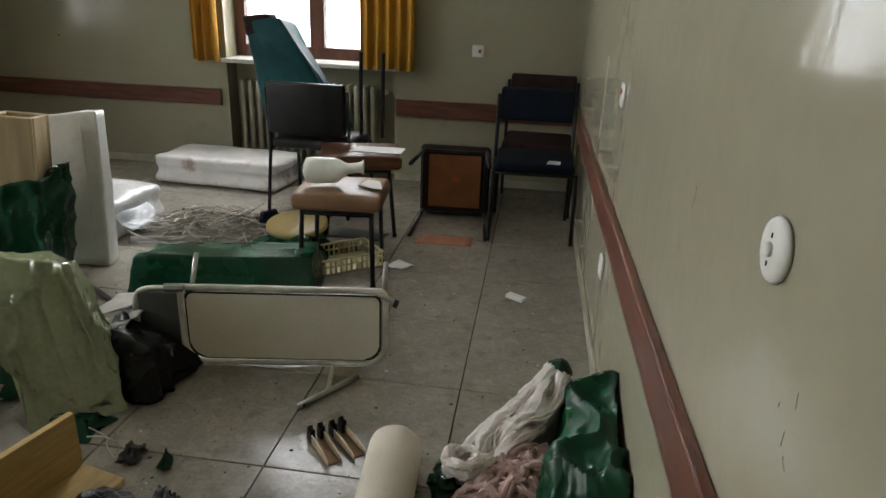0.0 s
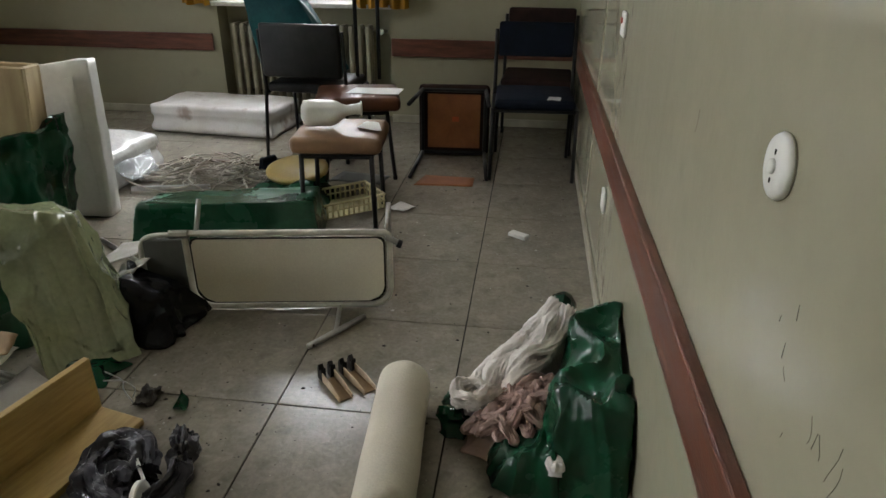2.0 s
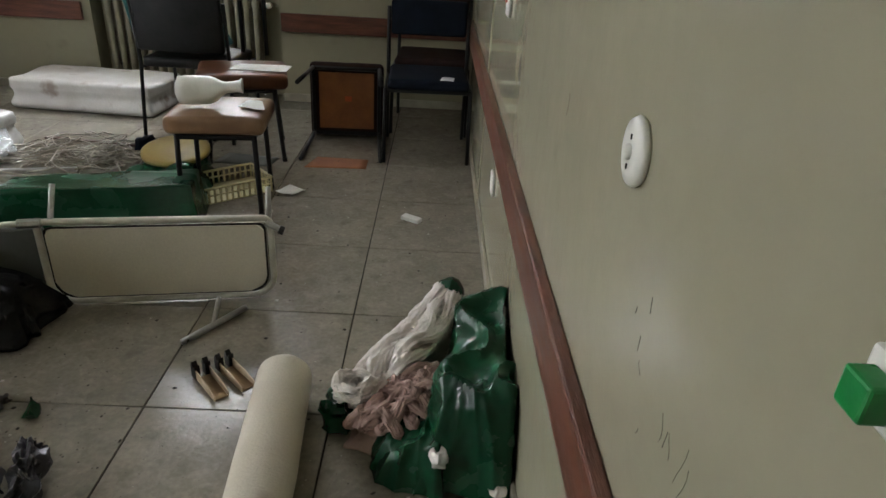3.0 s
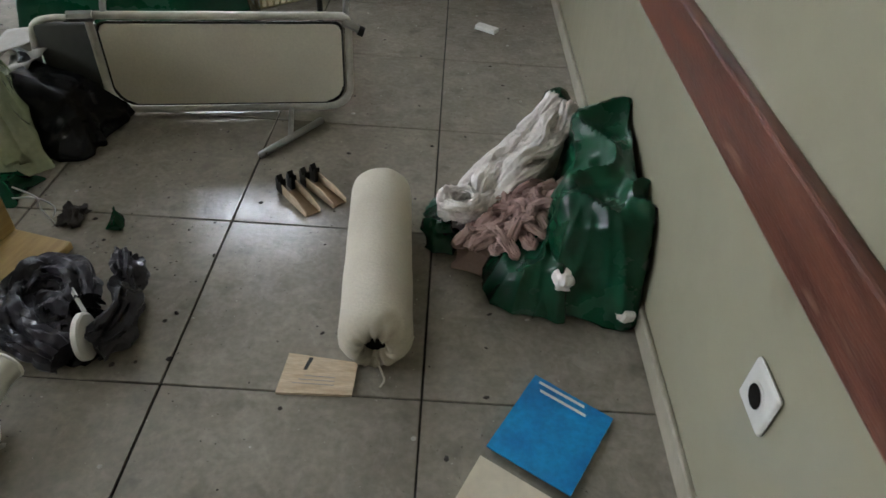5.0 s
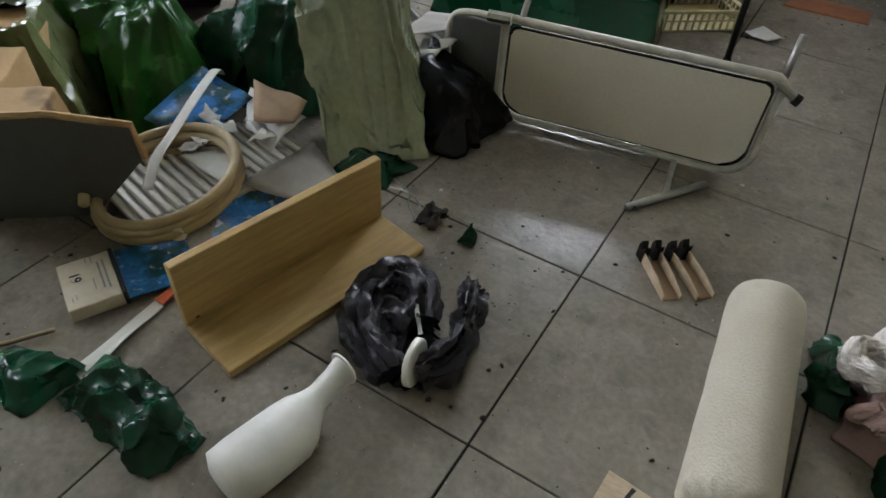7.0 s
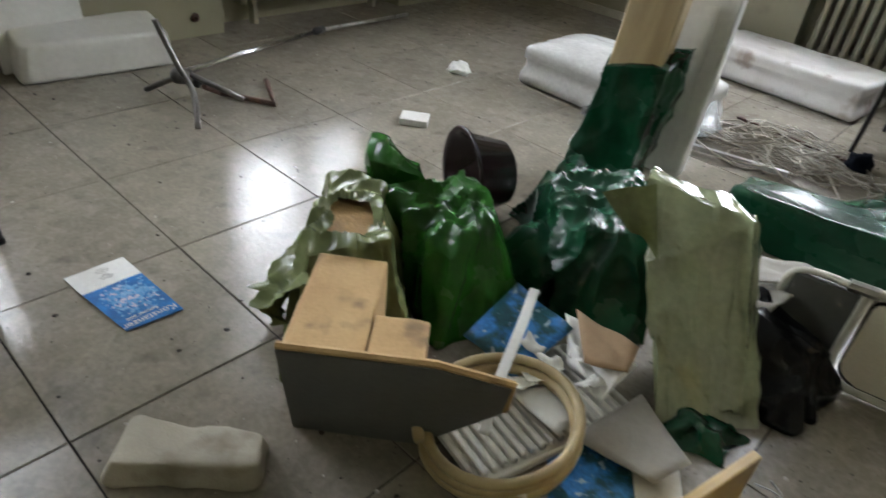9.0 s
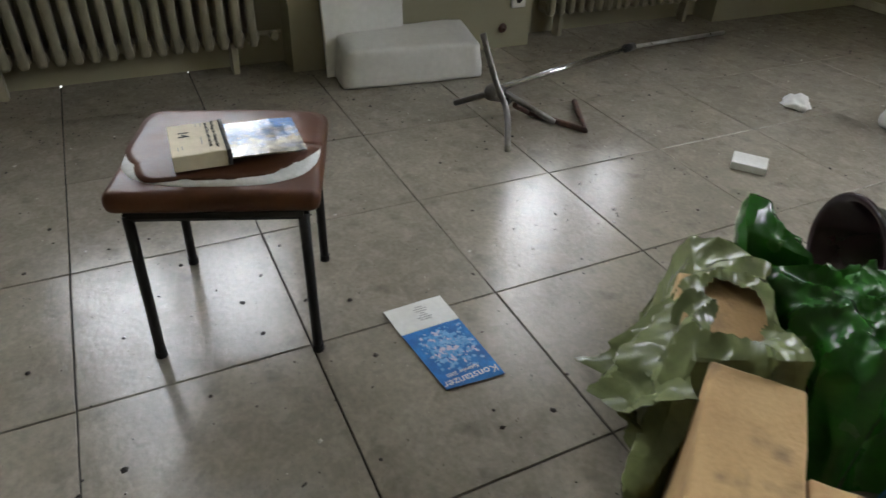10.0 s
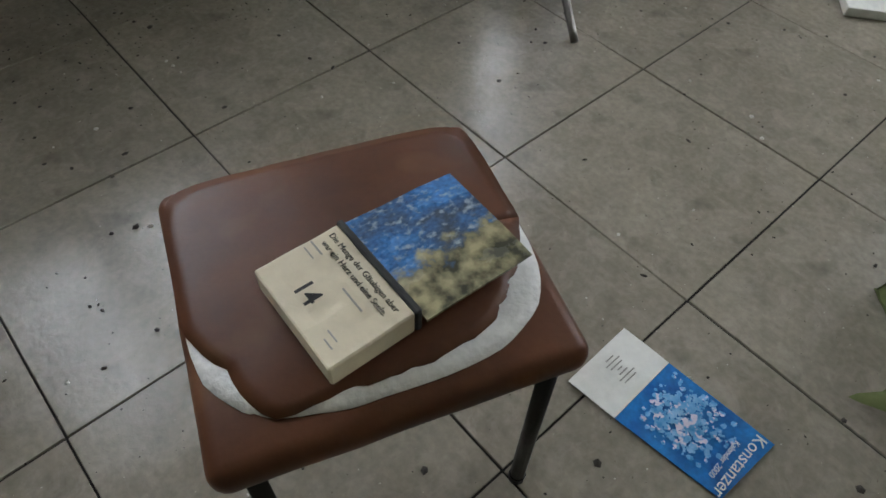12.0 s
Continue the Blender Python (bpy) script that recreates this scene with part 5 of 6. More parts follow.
bm = bag_mesh([(-0.27, 1.44), (-0.20, 1.42), (-0.17, 1.58), (-0.25, 1.62)], [(-0.26, 1.47, 0.05), (-0.21, 1.46, 0.07), (-0.19, 1.55, 0.08), (-0.24, 1.58, 0.06)], 28, 0.03, 14, 10, 2)
solo("plastic_bag", bm, GREEN, pose(0, 0, 0), "torn scrap of green plastic bag by the bolster", "plastic bag", "green plastic bags", smooth=True)
bm = bag_mesh([(-0.02, 1.80), (0.06, 1.78), (0.10, 1.90), (0.02, 1.92)], [(0.01, 1.81, 0.19), (0.06, 1.80, 0.22), (0.07, 1.86, 0.22), (0.03, 1.86, 0.20)], 29, 0.03, 14, 10, 2)
solo("plastic_bag", bm, GREEN, pose(0, 0, 0), "crumpled mouth of a green plastic bag", "plastic bag", "green plastic bags", smooth=True)
for x, y, z, s in ((0.035, 1.265, 0.09, 0.017), (0.17, 1.235, 0.03, 0.02)):
    bm = bag_mesh([(-s, -s, -s), (s, -s, -s), (s, s, -s), (-s, s, -s)], [(-s, -s, s), (s, -s, s), (s, s, s), (-s, s, s)], 31, 0.011, 30, 14, 3, floor=False)
    solo("cloth_scrap", bm, WCLOTH, pose(x, y, z), "scrap of white cloth poking through a green bag", "cloth", smooth=True)

# floor litter near the wall
card = thing("wood_scrap", pose(0, 0, 0), "worn thin wooden board scrap with faint print", "wood scrap")
part("board", quad_sheet([(-0.529, 0.993), (-0.384, 0.997), (-0.382, 1.076), (-0.522, 1.09)], 0.006, 0.006, 0.0, 4), CARDB, card)
part("mark", quad_sheet([(-0.485, 1.045), (-0.478, 1.045), (-0.470, 1.075), (-0.478, 1.076)], 0.0135, 0.0006, 0.0, 2), INK, card, "small dark mark")
for k in range(3):
    part("print_line", quad_sheet([(-0.50 + 0.01 * k, 1.012 + 0.009 * k), (-0.42, 1.011 + 0.009 * k), (-0.42, 1.0125 + 0.009 * k), (-0.50 + 0.01 * k, 1.0135 + 0.009 * k)], 0.0135, 0.0006, 0.0, 2), GREYINK, card)
bookE = thing("tear_off_calendar", pose(0, 0, 0), "blue calendar cover and page block by the skirting", "calendar", "tear-off calendars")
part("cover", quad_sheet([(-0.128, 0.902), (0.015, 0.815), (0.115, 0.977), (-0.026, 1.071)], 0.006, 0.003, 0.006, 6, 4), BLUEP, bookE, "blue printed cover")
part("page_body", quad_sheet([(-0.20, 0.76, 0.02), (-0.06, 0.68, 0.02), (0.0, 0.79, 0.02), (-0.14, 0.875, 0.02)], thick=0.022, bend=0.004, n=4, seed=4), CREAMPAP, bookE, "cream page block")
for k in range(2):
    part("print_line", quad_sheet([(-0.022, 1.045 - 0.02 * k), (0.06, 0.992 - 0.02 * k), (0.062, 0.998 - 0.02 * k), (-0.02, 1.051 - 0.02 * k)], 0.0155, 0.0005, 0.0, 3), PAPER, bookE, "pale title bar")


def hook(m, label):
    """An open brown channel along x with two black prongs at its end."""
    c = thing("clip_holder", m, label, "clip", "plastic clip holders")
    part("plate", block(-0.050, -0.018, 0, 0.070, 0.018, 0.004, 0.001), CARTON, c)
    for s in (-1, 1):
        lo, hi = sorted((s * 0.0182, s * 0.0212))
        part("side", slab_of([(-0.050, 0.0), (0.070, 0.0), (0.070, 0.016), (0.02, 0.028), (-0.050, 0.030)], lo, hi), CARDB, c, "pale brown side")
        lo, hi = sorted((s * 0.008, s * 0.0235))
        part("clip", slab_of([(-0.078, 0.0), (-0.0502, 0.0), (-0.0502, 0.046), (-0.060, 0.032), (-0.070, 0.050), (-0.078, 0.034)], lo, hi), BLACKM, c, "black clip prong")
    return c


hook(pose(-0.602, 1.597, 0.001, 0, 0, -49), "small brown holder with black clip prongs")
hook(pose(-0.545, 1.640, 0.001, 0, 0, -45), "small brown holder with black clip prongs")
bm = bag_mesh([(-0.022, -0.014), (0.022, -0.014), (0.018, 0.016), (-0.016, 0.018)], [(-0.012, -0.008, 0.02), (0.006, -0.008, 0.026), (0.004, 0.01, 0.05), (-0.01, 0.01, 0.03)], 33, 0.008, 40, 6, 1)
solo("plastic_scrap", bm, GREEN, pose(-1.018, 1.45, 0), "small green plastic scrap on the floor", "plastic scrap")
bm = bag_mesh([(-0.03, -0.03), (0.03, -0.03), (0.03, 0.03), (-0.03, 0.03)], [(-0.02, -0.02, 0.02), (0.02, -0.02, 0.03), (0.02, 0.02, 0.03), (-0.02, 0.02, 0.02)], 34, 0.02, 40, 8, 1)
solo("dirt_clump", bm, DIRT, pose(-1.13, 1.47, 0), "dark clump of dirt on the floor", "dirt")
bm = bag_mesh([(-1.42, 0.66), (-1.16, 0.66), (-1.13, 0.76), (-1.40, 0.79)], [(-1.38, 0.69, 0.05), (-1.22, 0.68, 0.06), (-1.19, 0.73, 0.07), (-1.36, 0.76, 0.06)], 35, 0.02, 15, 30, 2, apex=(-1.25, 0.72, 0.2), folds=0.03)
solo("plastic_bag", bm, GREEN, pose(0, 0, 0), "torn dark green plastic film lying on the floor", "plastic bag", "green plastic bags", smooth=True)
bm = bag_mesh([(-1.73, 0.49), (-1.66, 0.48), (-1.65, 0.555), (-1.715, 0.56)], [(-1.72, 0.50, 0.03), (-1.68, 0.49, 0.035), (-1.67, 0.54, 0.045), (-1.70, 0.55, 0.04)], 36, 0.02, 20, 12, 2)
solo("plastic_scrap", bm, GREEN, pose(0, 0, 0), "torn green plastic scrap on the floor", "plastic scrap", smooth=True)
bm = bag_mesh([(-1.62, 0.57), (-1.44, 0.62), (-1.40, 0.75), (-1.58, 0.70)], [(-1.60, 0.60, 0.025), (-1.45, 0.65, 0.04), (-1.43, 0.73, 0.045), (-1.56, 0.69, 0.03)], 46, 0.016, 15, 26, 1)
solo("plastic_scrap", bm, GREEN, pose(0, 0, 0), "torn flat piece of green plastic film on the floor", "plastic scrap", smooth=True)
bm = bag_mesh([(-2.11, 0.50), (-1.90, 0.72), (-1.98, 0.80), (-2.22, 0.61)], [(-2.10, 0.525, 0.06), (-1.91, 0.725, 0.065), (-1.975, 0.785, 0.06), (-2.20, 0.61, 0.05)], 37, 0.008, 9, 28, 26)
solo("canvas_pillow", bm, PILLOWC, pose(0, 0, 0), "beige canvas sandbag pillow on the floor", "pillow", smooth=True)

# bits of grey paper beside the black bag
paper("paper_sheet", [(-1.56, 1.93, 0.15), (-1.40, 1.98, 0.19), (-1.37, 2.10, 0.20), (-1.54, 2.08, 0.17)], GREYCARD, "grey paper sheet sticking out of rubbish", thick=0.003, bend=0.05, seed=9)
paper("paper_sheet", [(-1.50, 1.86, 0.11), (-1.39, 1.88, 0.15), (-1.37, 1.97, 0.18), (-1.49, 1.98, 0.13)], GREYCARD, "crumpled grey paper between the bags", thick=0.003, bend=0.05, seed=10)

# ---- round tub, crate, cables ----
tub = thing("round_tub", pose(-1.24, 3.16, 0.021, 8, 0, 0), "round tub with a yellowed lid, wrapped in green film", "tub")
part("tub_body", lathe([(0.13, 0.0), (0.15, 0.01), (0.15, 0.10), (0.14, 0.115)], 28), GREEN, tub, smooth=True)
part("lid", lathe([(0.14, 0.116), (0.158, 0.118), (0.158, 0.135), (0.14, 0.142), (0.05, 0.146)], 28), YELLOW, tub, "yellowed round lid", smooth=True)
bm = bag_mesh([(-1.60, 2.86), (-1.04, 2.92), (-1.06, 3.22), (-1.48, 3.16)], [(-1.48, 2.92, 0.05), (-1.12, 2.97, 0.145), (-1.12, 3.10, 0.13), (-1.36, 3.08, 0.12)], 38, 0.02, 9, 16, 3)
solo("plastic_bag", bm, GREEN, pose(0, 0, 0), "dark green plastic film slumped round a tub", "plastic bag", "green plastic bags", smooth=True)

crate = thing("plastic_crate", pose(-0.965, 3.02, 0, 0, 0, 40), "cream perforated plastic tray on the floor", "crate")
part("bottom", block(-0.17, -0.11, 0.002, 0.17, 0.11, 0.008, 0.001), CRATE, crate)
bar = None
for sx in (-1, 1):
    part("rim", tube([(-0.17, sx * 0.11, 0.075), (0.17, sx * 0.11, 0.075)], 0.006, 6), CRATE, crate)
    part("rim", tube([(sx * 0.17, -0.11, 0.075), (sx * 0.17, 0.11, 0.075)], 0.006, 6), CRATE, crate)
    part("side_rib", tube([(-0.17, sx * 0.11, 0.042), (0.17, sx * 0.11, 0.042)], 0.004, 6), CRATE, crate)
    part("side_rib", tube([(sx * 0.17, -0.11, 0.042), (sx * 0.17, 0.11, 0.042)], 0.004, 6), CRATE, crate)
    for k in range(13):
        o = new("slat", bar.data) if bar else part("slat", block(-0.004, -0.003, 0.006, 0.004, 0.003, 0.075), CRATE, crate)
        bar = bar or o
        o.parent = crate
        o.matrix_local = pose(-0.165 + 0.0275 * k, sx * 0.11, 0)
    for k in range(7):
        o = new("slat", bar.data)
        o.parent = crate
        o.matrix_local = pose(sx * 0.17, -0.095 + 0.031 * k, 0, 0, 0, 90)

rng = random.Random(12)
bm = bmesh.new()
for _ in range(44):
    cx, cy = rng.gauss(-1.80, 0.16), rng.gauss(3.30, 0.12)
    r, a0, e = rng.uniform(0.05, 0.19), rng.uniform(0, 6.28), rng.uniform(0.5, 1.0)
    tilt = rng.uniform(-0.35, 0.35)
    pts = []
    for k in range(18):
        a = a0 + k / 17 * rng.uniform(4.5, 6.6)
        x, y = r * math.cos(a), r * e * math.sin(a)
        pts.append((cx + x, cy + y, max(0.006, 0.03 + tilt * x + rng.uniform(0, 0.012))))
    tube(pts, rng.choice((0.0028, 0.004, 0.0033)), 5, bm)
solo("cable_heap", bm, WIRE, pose(0, 0, 0), "tangled heap of grey cables on the floor", "cables", kind="stuff", smooth=True)
solo("metal_bar", block(-0.20, -0.012, 0, 0.20, 0.012, 0.022, 0.002), STEEL, pose(-1.93, 3.10, 0.012, 0, 0, 14), "flat grey metal bar among cables", "metal bar")
solo("metal_bar", block(-0.28, -0.012, 0, 0.28, 0.012, 0.012, 0.002), RUST, pose(-1.88, 3.62, 0.0, 0, 0, -6), "thin dark metal strip on the floor", "metal bar")
bm = bag_mesh([(-0.05, -0.035), (0.05, -0.035), (0.05, 0.035), (-0.05, 0.035)], [(-0.04, -0.03, 0.05), (0.03, -0.03, 0.07), (0.03, 0.03, 0.07), (-0.04, 0.03, 0.05)], 39, 0.02, 25, 8, 2)
solo("cloth_scrap", bm, NAVY, pose(-1.57, 3.56, 0), "small dark blue bundle on the floor", "cloth", smooth=True)
bm = quad_sheet([(-2.23, 3.05, 0.14), (-2.12, 3.08, 0.03), (-2.10, 3.30, 0.02), (-2.22, 3.42, 0.12)], thick=0.0012, bend=0.04, n=18, seed=12)
solo("plastic_film", bm, CLEAR, pose(0, 0, 0), "torn clear plastic film at the mattress end", "plastic film", smooth=True)

paper("hardboard_sheet", [(-0.68, 3.40), (-0.36, 3.42), (-0.36, 3.56), (-0.64, 3.57)], HARDB, "orange-brown hardboard sheet lying on the floor", "hardboard", 0.003, 0.004, 0.002)
paper("rubber_mat", [(-1.16, 3.40), (-0.86, 3.38), (-0.84, 3.52), (-1.12, 3.56)], GREYP, "dark grey sheet on the floor by the stool", "sheet", 0.003, 0.004, 0.002)
paper("paper_sheet", [(-0.745, 3.02), (-0.66, 2.99), (-0.61, 3.06), (-0.70, 3.12)], PAPER, "white paper scrap on the floor", bend=0.015, seed=11)
box = solo("small_packet", block(-0.045, -0.02, 0, 0.045, 0.02, 0.018, 0.003, 2), PAPER, pose(-0.09, 2.79, 0, 0, 0, -32), "small white crushed packet on the floor", "packet")

# ---- overturned stand ----
stand = thing("drip_stand", pose(0, 0, 0), "overturned chrome stand with a rusty foot bracket", "stand")
part("pole", tube([(-3.74, 1.58, 0.115), (-4.09, 2.52, 0.062)], 0.014, 10), CHROME, stand, smooth=True)
part("inner_pole", tube([(-4.09, 2.52, 0.062), (-4.24, 3.33, 0.014)], 0.010, 10), STEEL, stand, smooth=True)
part("collar", tube([(-4.075, 2.48, 0.065), (-4.105, 2.56, 0.059)], 0.020, 10), BLACKM, stand, smooth=True)
part("hub", lathe([(0.02, -0.04), (0.034, -0.03), (0.034, 0.03), (0.02, 0.04)], 16), DARKSTEEL, stand, smooth=True).matrix_local = pose(-3.70, 1.53, 0.115, 70, 0, 20)
part("leg", tube(spline([(-3.435, 1.442, 0.004), (-3.56, 1.50, 0.10), (-3.63, 1.48, 0.20), (-3.68, 1.44, 0.36)], 5), 0.012, 8, flat=0.6), DARKSTEEL, stand, smooth=True)
part("leg", tube([(-3.70, 1.53, 0.12), (-3.86, 1.44, 0.02)], 0.012, 8), DARKSTEEL, stand, smooth=True)
part("leg", tube([(-3.68, 1.56, 0.12), (-3.52, 1.70, 0.04)], 0.012, 8), DARKSTEEL, stand, smooth=True)
part("bracket", tube([(-3.66, 1.60, 0.07), (-3.684, 1.689, 0.014), (-3.462, 1.809, 0.014), (-3.716, 1.936, 0.014)], 0.012, 8), RUST, stand, "rusty brown bracket")
part("clamp", block(-0.03, -0.02, -0.02, 0.03, 0.02, 0.02, 0.004), BLACKM, stand).matrix_local = pose(-3.74, 1.60, 0.07, 20, 10, 30)

# ---- stool with the torn cover ----
torn = thing("stool", pose(-2.955, 0.405, 0, 0, 0, 69.9), "brown vinyl stool with a torn cover showing white padding", "stool", "upholstered stools")
part("seat", seat_cushion(0.415, 0.385, 0.386, 0.434, 0.020), BROWNV, torn, smooth=True)


def flap_outline(a, reach, e):
    """Edge of a sheet on the seat: square at the back, a bow at the front."""
    c, s = math.cos(a), math.sin(a)
    if s > 0:
        return Vector((c, s)) * ((abs(c) / 0.202) ** 9 + (abs(s) / 0.186) ** 9) ** (-1 / 9)
    return Vector((c, s)) * ((abs(c) / 0.202) ** e + (abs(s) / reach) ** e) ** (-1 / e)


def seat_top(p):
    return 0.4345 + 0.010 * max(0.0, 1 - (p.x / 0.2075) ** 2) * max(0.0, 1 - (p.y / 0.1925) ** 2)


def pad(u, v):
    a = u * math.tau
    wob = 1 + 0.015 * noise.noise(Vector((math.cos(a) * 5, math.sin(a) * 5, 1)))
    p = flap_outline(a, 0.168, 3.0) * v * 0.985 * wob
    return Vector((p.x, p.y, seat_top(p) + 0.006 * (1 - v ** 8) + 0.0015 * noise.noise(Vector((p.x * 60, p.y * 60, 2)))))


part("padding", sheet_mesh(72, 12, pad, -0.006), FOAM, torn, "white padding under the torn cover", smooth=True)


def cover(u, v):
    a = u * math.tau
    c, s = math.cos(a), math.sin(a)
    front = max(0.0, -s)
    side = max(0.0, 1 - abs(a - radians(207)) / radians(21))
    ripped = 0.13 * side + min(1.0, front * 2.2) * (0.11 + 0.07 * max(0.0, c)) * min(1.0, max(0.0, c + 0.66) * 4)
    ragged = front * 0.03 * noise.noise(Vector((c * 7, s * 7, 4)))
    p = flap_outline(a, 0.168, 3.0) * v * (1.0 - ripped - ragged)
    curl = 0.006 * max(0.0, noise.noise(Vector((c * 3, s * 3, 7)))) * v ** 4 * front
    return Vector((p.x, p.y, seat_top(p) + 0.0085 * (1 - 0.5 * v ** 8) + curl + 0.0015 * noise.noise(Vector((p.x * 30, p.y * 30, 0)))))


part("torn_cover", sheet_mesh(80, 12, cover, -0.003), BROWNV, torn, "torn brown vinyl top sheet", smooth=True)
k = 0.170
bm = bmesh.new()
for a, b in (((-k, -k), (k, -k)), ((k, -k), (k, k)), ((k, k), (-k, k)), ((-k, k), (-k, -k))):
    tube([(*a, 0.374), (*b, 0.374)], 0.011, 6, bm)
part("seat_frame", bm, BLACKM, torn)
for x in (-1, 1):
    for y in (-1, 1):
        leg = part("leg", tube([(x * k, y * k, 0.373), (x * 0.176, y * 0.176, 0.004)], 0.0115, 10), BLACKM, torn, smooth=True)
        part("rubber_foot", tube([(x * 0.176, y * 0.176, 0.018), (x * 0.176, y * 0.176, 0.0)], 0.0135, 10), BLACKM, leg)
page_block(pose(-2.913, 0.345, 0.4545, 0, 0, -3), "14", "cream tear-off calendar block with a painted lake cover", LAKE, True)

leaf = thing("leaflet", pose(0, 0, 0), "blue and white calendar back sheet lying on the floor", "leaflet")
part("white_third", quad_sheet([(-2.786, 0.695), (-2.689, 0.704), (-2.692, 0.860), (-2.790, 0.855)], 0.004, 0.0015, 0.004, 6), PAPER, leaf, "white third with small print")
part("blue_picture", quad_sheet([(-2.688, 0.704), (-2.492, 0.728), (-2.484, 0.872), (-2.691, 0.860)], 0.004, 0.0015, 0.004, 8), BLUEL, leaf, "blue flower picture")
rng = random.Random(77)
bm = bmesh.new()
for _ in range(420):
    u, v = rng.gauss(0.40, 0.19), rng.gauss(0.5, 0.22)
    if not (0.06 < u < 0.78 and 0.06 < v < 0.94):
        continue
    cx, cy = -2.688 + 0.198 * u, 0.708 + 0.022 * u + v * (0.152 - 0.008 * u)
    r = rng.uniform(0.0015, 0.0065)
    bm.faces.new([bm.verts.new((cx + r * rng.uniform(0.6, 1.3) * math.cos(k * math.tau / 7), cy + r * rng.uniform(0.6, 1.3) * math.sin(k * math.tau / 7), 0.0088 + 0.0006 * rng.random())) for k in range(7)])
part("blossom_print", bm, PETAL, leaf, "pale printed blossoms")["kind"] = "stuff"
words("title", "Konstanzer", 0.030, pose(-2.503, 0.795, 0.0105, 0, 0, -88), PAPER, leaf)
words("subtitle", "Kalender 2000", 0.014, pose(-2.526, 0.785, 0.0105, 0, 0, -88), PAPER, leaf)
for k in range(7):
    w = (0.03, 0.04, 0.022, 0.012, 0.03, 0.036, 0.02)[k]
    part("print_line", block(-0.0012, -w / 2, 0, 0.0012, w / 2, 0.0004), GREYINK, leaf).matrix_local = pose(-2.718 - 0.008 * k, 0.782, 0.0095)

solo("paper_pad", block(-0.06, -0.05, 0, 0.06, 0.05, 0.028, 0.003, 2), PAPER, pose(-3.02, 2.22, 0, 0, 0, 38), "thick white paper pad on the floor", "paper pad")
solo("paper_pad", block(-0.07, -0.06, 0, 0.07, 0.06, 0.02, 0.003, 2), PAPER, pose(-2.44, 2.70, 0, 0, 0, 20), "thick white paper pad on the floor", "paper pad")
bm = bag_mesh([(-0.05, -0.04), (0.05, -0.04), (0.05, 0.04), (-0.05, 0.04)], [(-0.03, -0.03, 0.03), (0.03, -0.03, 0.02), (0.03, 0.03, 0.03), (-0.03, 0.03, 0.04)], 41, 0.02, 25, 8, 1)
solo("paper_scrap", bm, PAPER, pose(-3.36, 2.87, 0), "crumpled white paper on the floor", "paper", smooth=True)
bm = bag_mesh([(-0.03, -0.03), (0.03, -0.03), (0.03, 0.03), (-0.03, 0.03)], [(-0.02, -0.02, 0.05), (0.02, -0.02, 0.05), (0.02, 0.02, 0.05), (-0.02, 0.02, 0.05)], 42, 0.02, 25, 8, 1)
solo("plastic_cup", bm, CLEAR, pose(-2.62, 2.98, 0), "crushed clear plastic cup on the floor", "cup", smooth=True)

# ---- fittings on the walls ----
disc = thing("ceiling_rose_plate", pose(XE, 0.826, 0.987, 0, -90, 0), "round white plastic blanking plate on the wall", "cover plate")
part("plate", lathe([(0.038, 0.0), (0.040, 0.004), (0.037, 0.010), (0.024, 0.012)], 36), WHITEP, disc, smooth=True)
part("knob", lathe([(0.009, 0.011), (0.009, 0.015), (0.007, 0.017)], 18), WHITEP, disc, smooth=True)
for s in (-1, 1):
    part("slot", block(s * 0.017 - 0.003, -0.0012, 0.0115, s * 0.017 + 0.003, 0.0012, 0.0132), HOLLOW, disc, "dark screw slot")


def socket(m, label, red=False, hole=True):
    s = thing("wall_socket", m, label, "socket", "sockets and switches")
    part("plate", block(-0.04, -0.04, 0, 0.04, 0.04, 0.011, 0.007, 3), WHITEP, s, smooth=True)
    if hole:
        part("cup", lathe([(0.022, 0.0112), (0.022, 0.0125), (0.019, 0.0128)], 22), WHITEP, s)
        part("cup_inside", lathe([(0.0, 0.0130), (0.018, 0.0131)], 22), HOLLOW, s, "dark socket cup")
    if red:
        part("lamp", block(0.004, -0.012, 0.0112, 0.022, 0.012, 0.018, 0.002), REDP, s, "red indicator")
    return s


socket(pose(XE, 0.795, 0.337, 0, -90, 0), "white square wall socket low on the cream wall")
socket(pose(XE, 2.345, 0.366, 0, -90, 0), "white square wall plate low on the cream wall", hole=False)
socket(pose(XE, 2.36, 0.975, 0, -90, 0), "white call switch with a red mark", True, False)
socket(pose(-0.495, YN, 0.946, 90, 0, 0), "small cream wall plate with a red mark", True, False)
button = thing("call_button", pose(XE, 0.378, 1.014, 0, -90, 0), "green plastic call button on a white plate", "button")
part("plate", block(-0.019, -0.019, 0, 0.019, 0.019, 0.010, 0.003, 2), WHITEP, button)
part("cap", block(-0.011, -0.011, 0.0102, 0.011, 0.011, 0.026, 0.002, 2), GREENP, button, "green push cap")

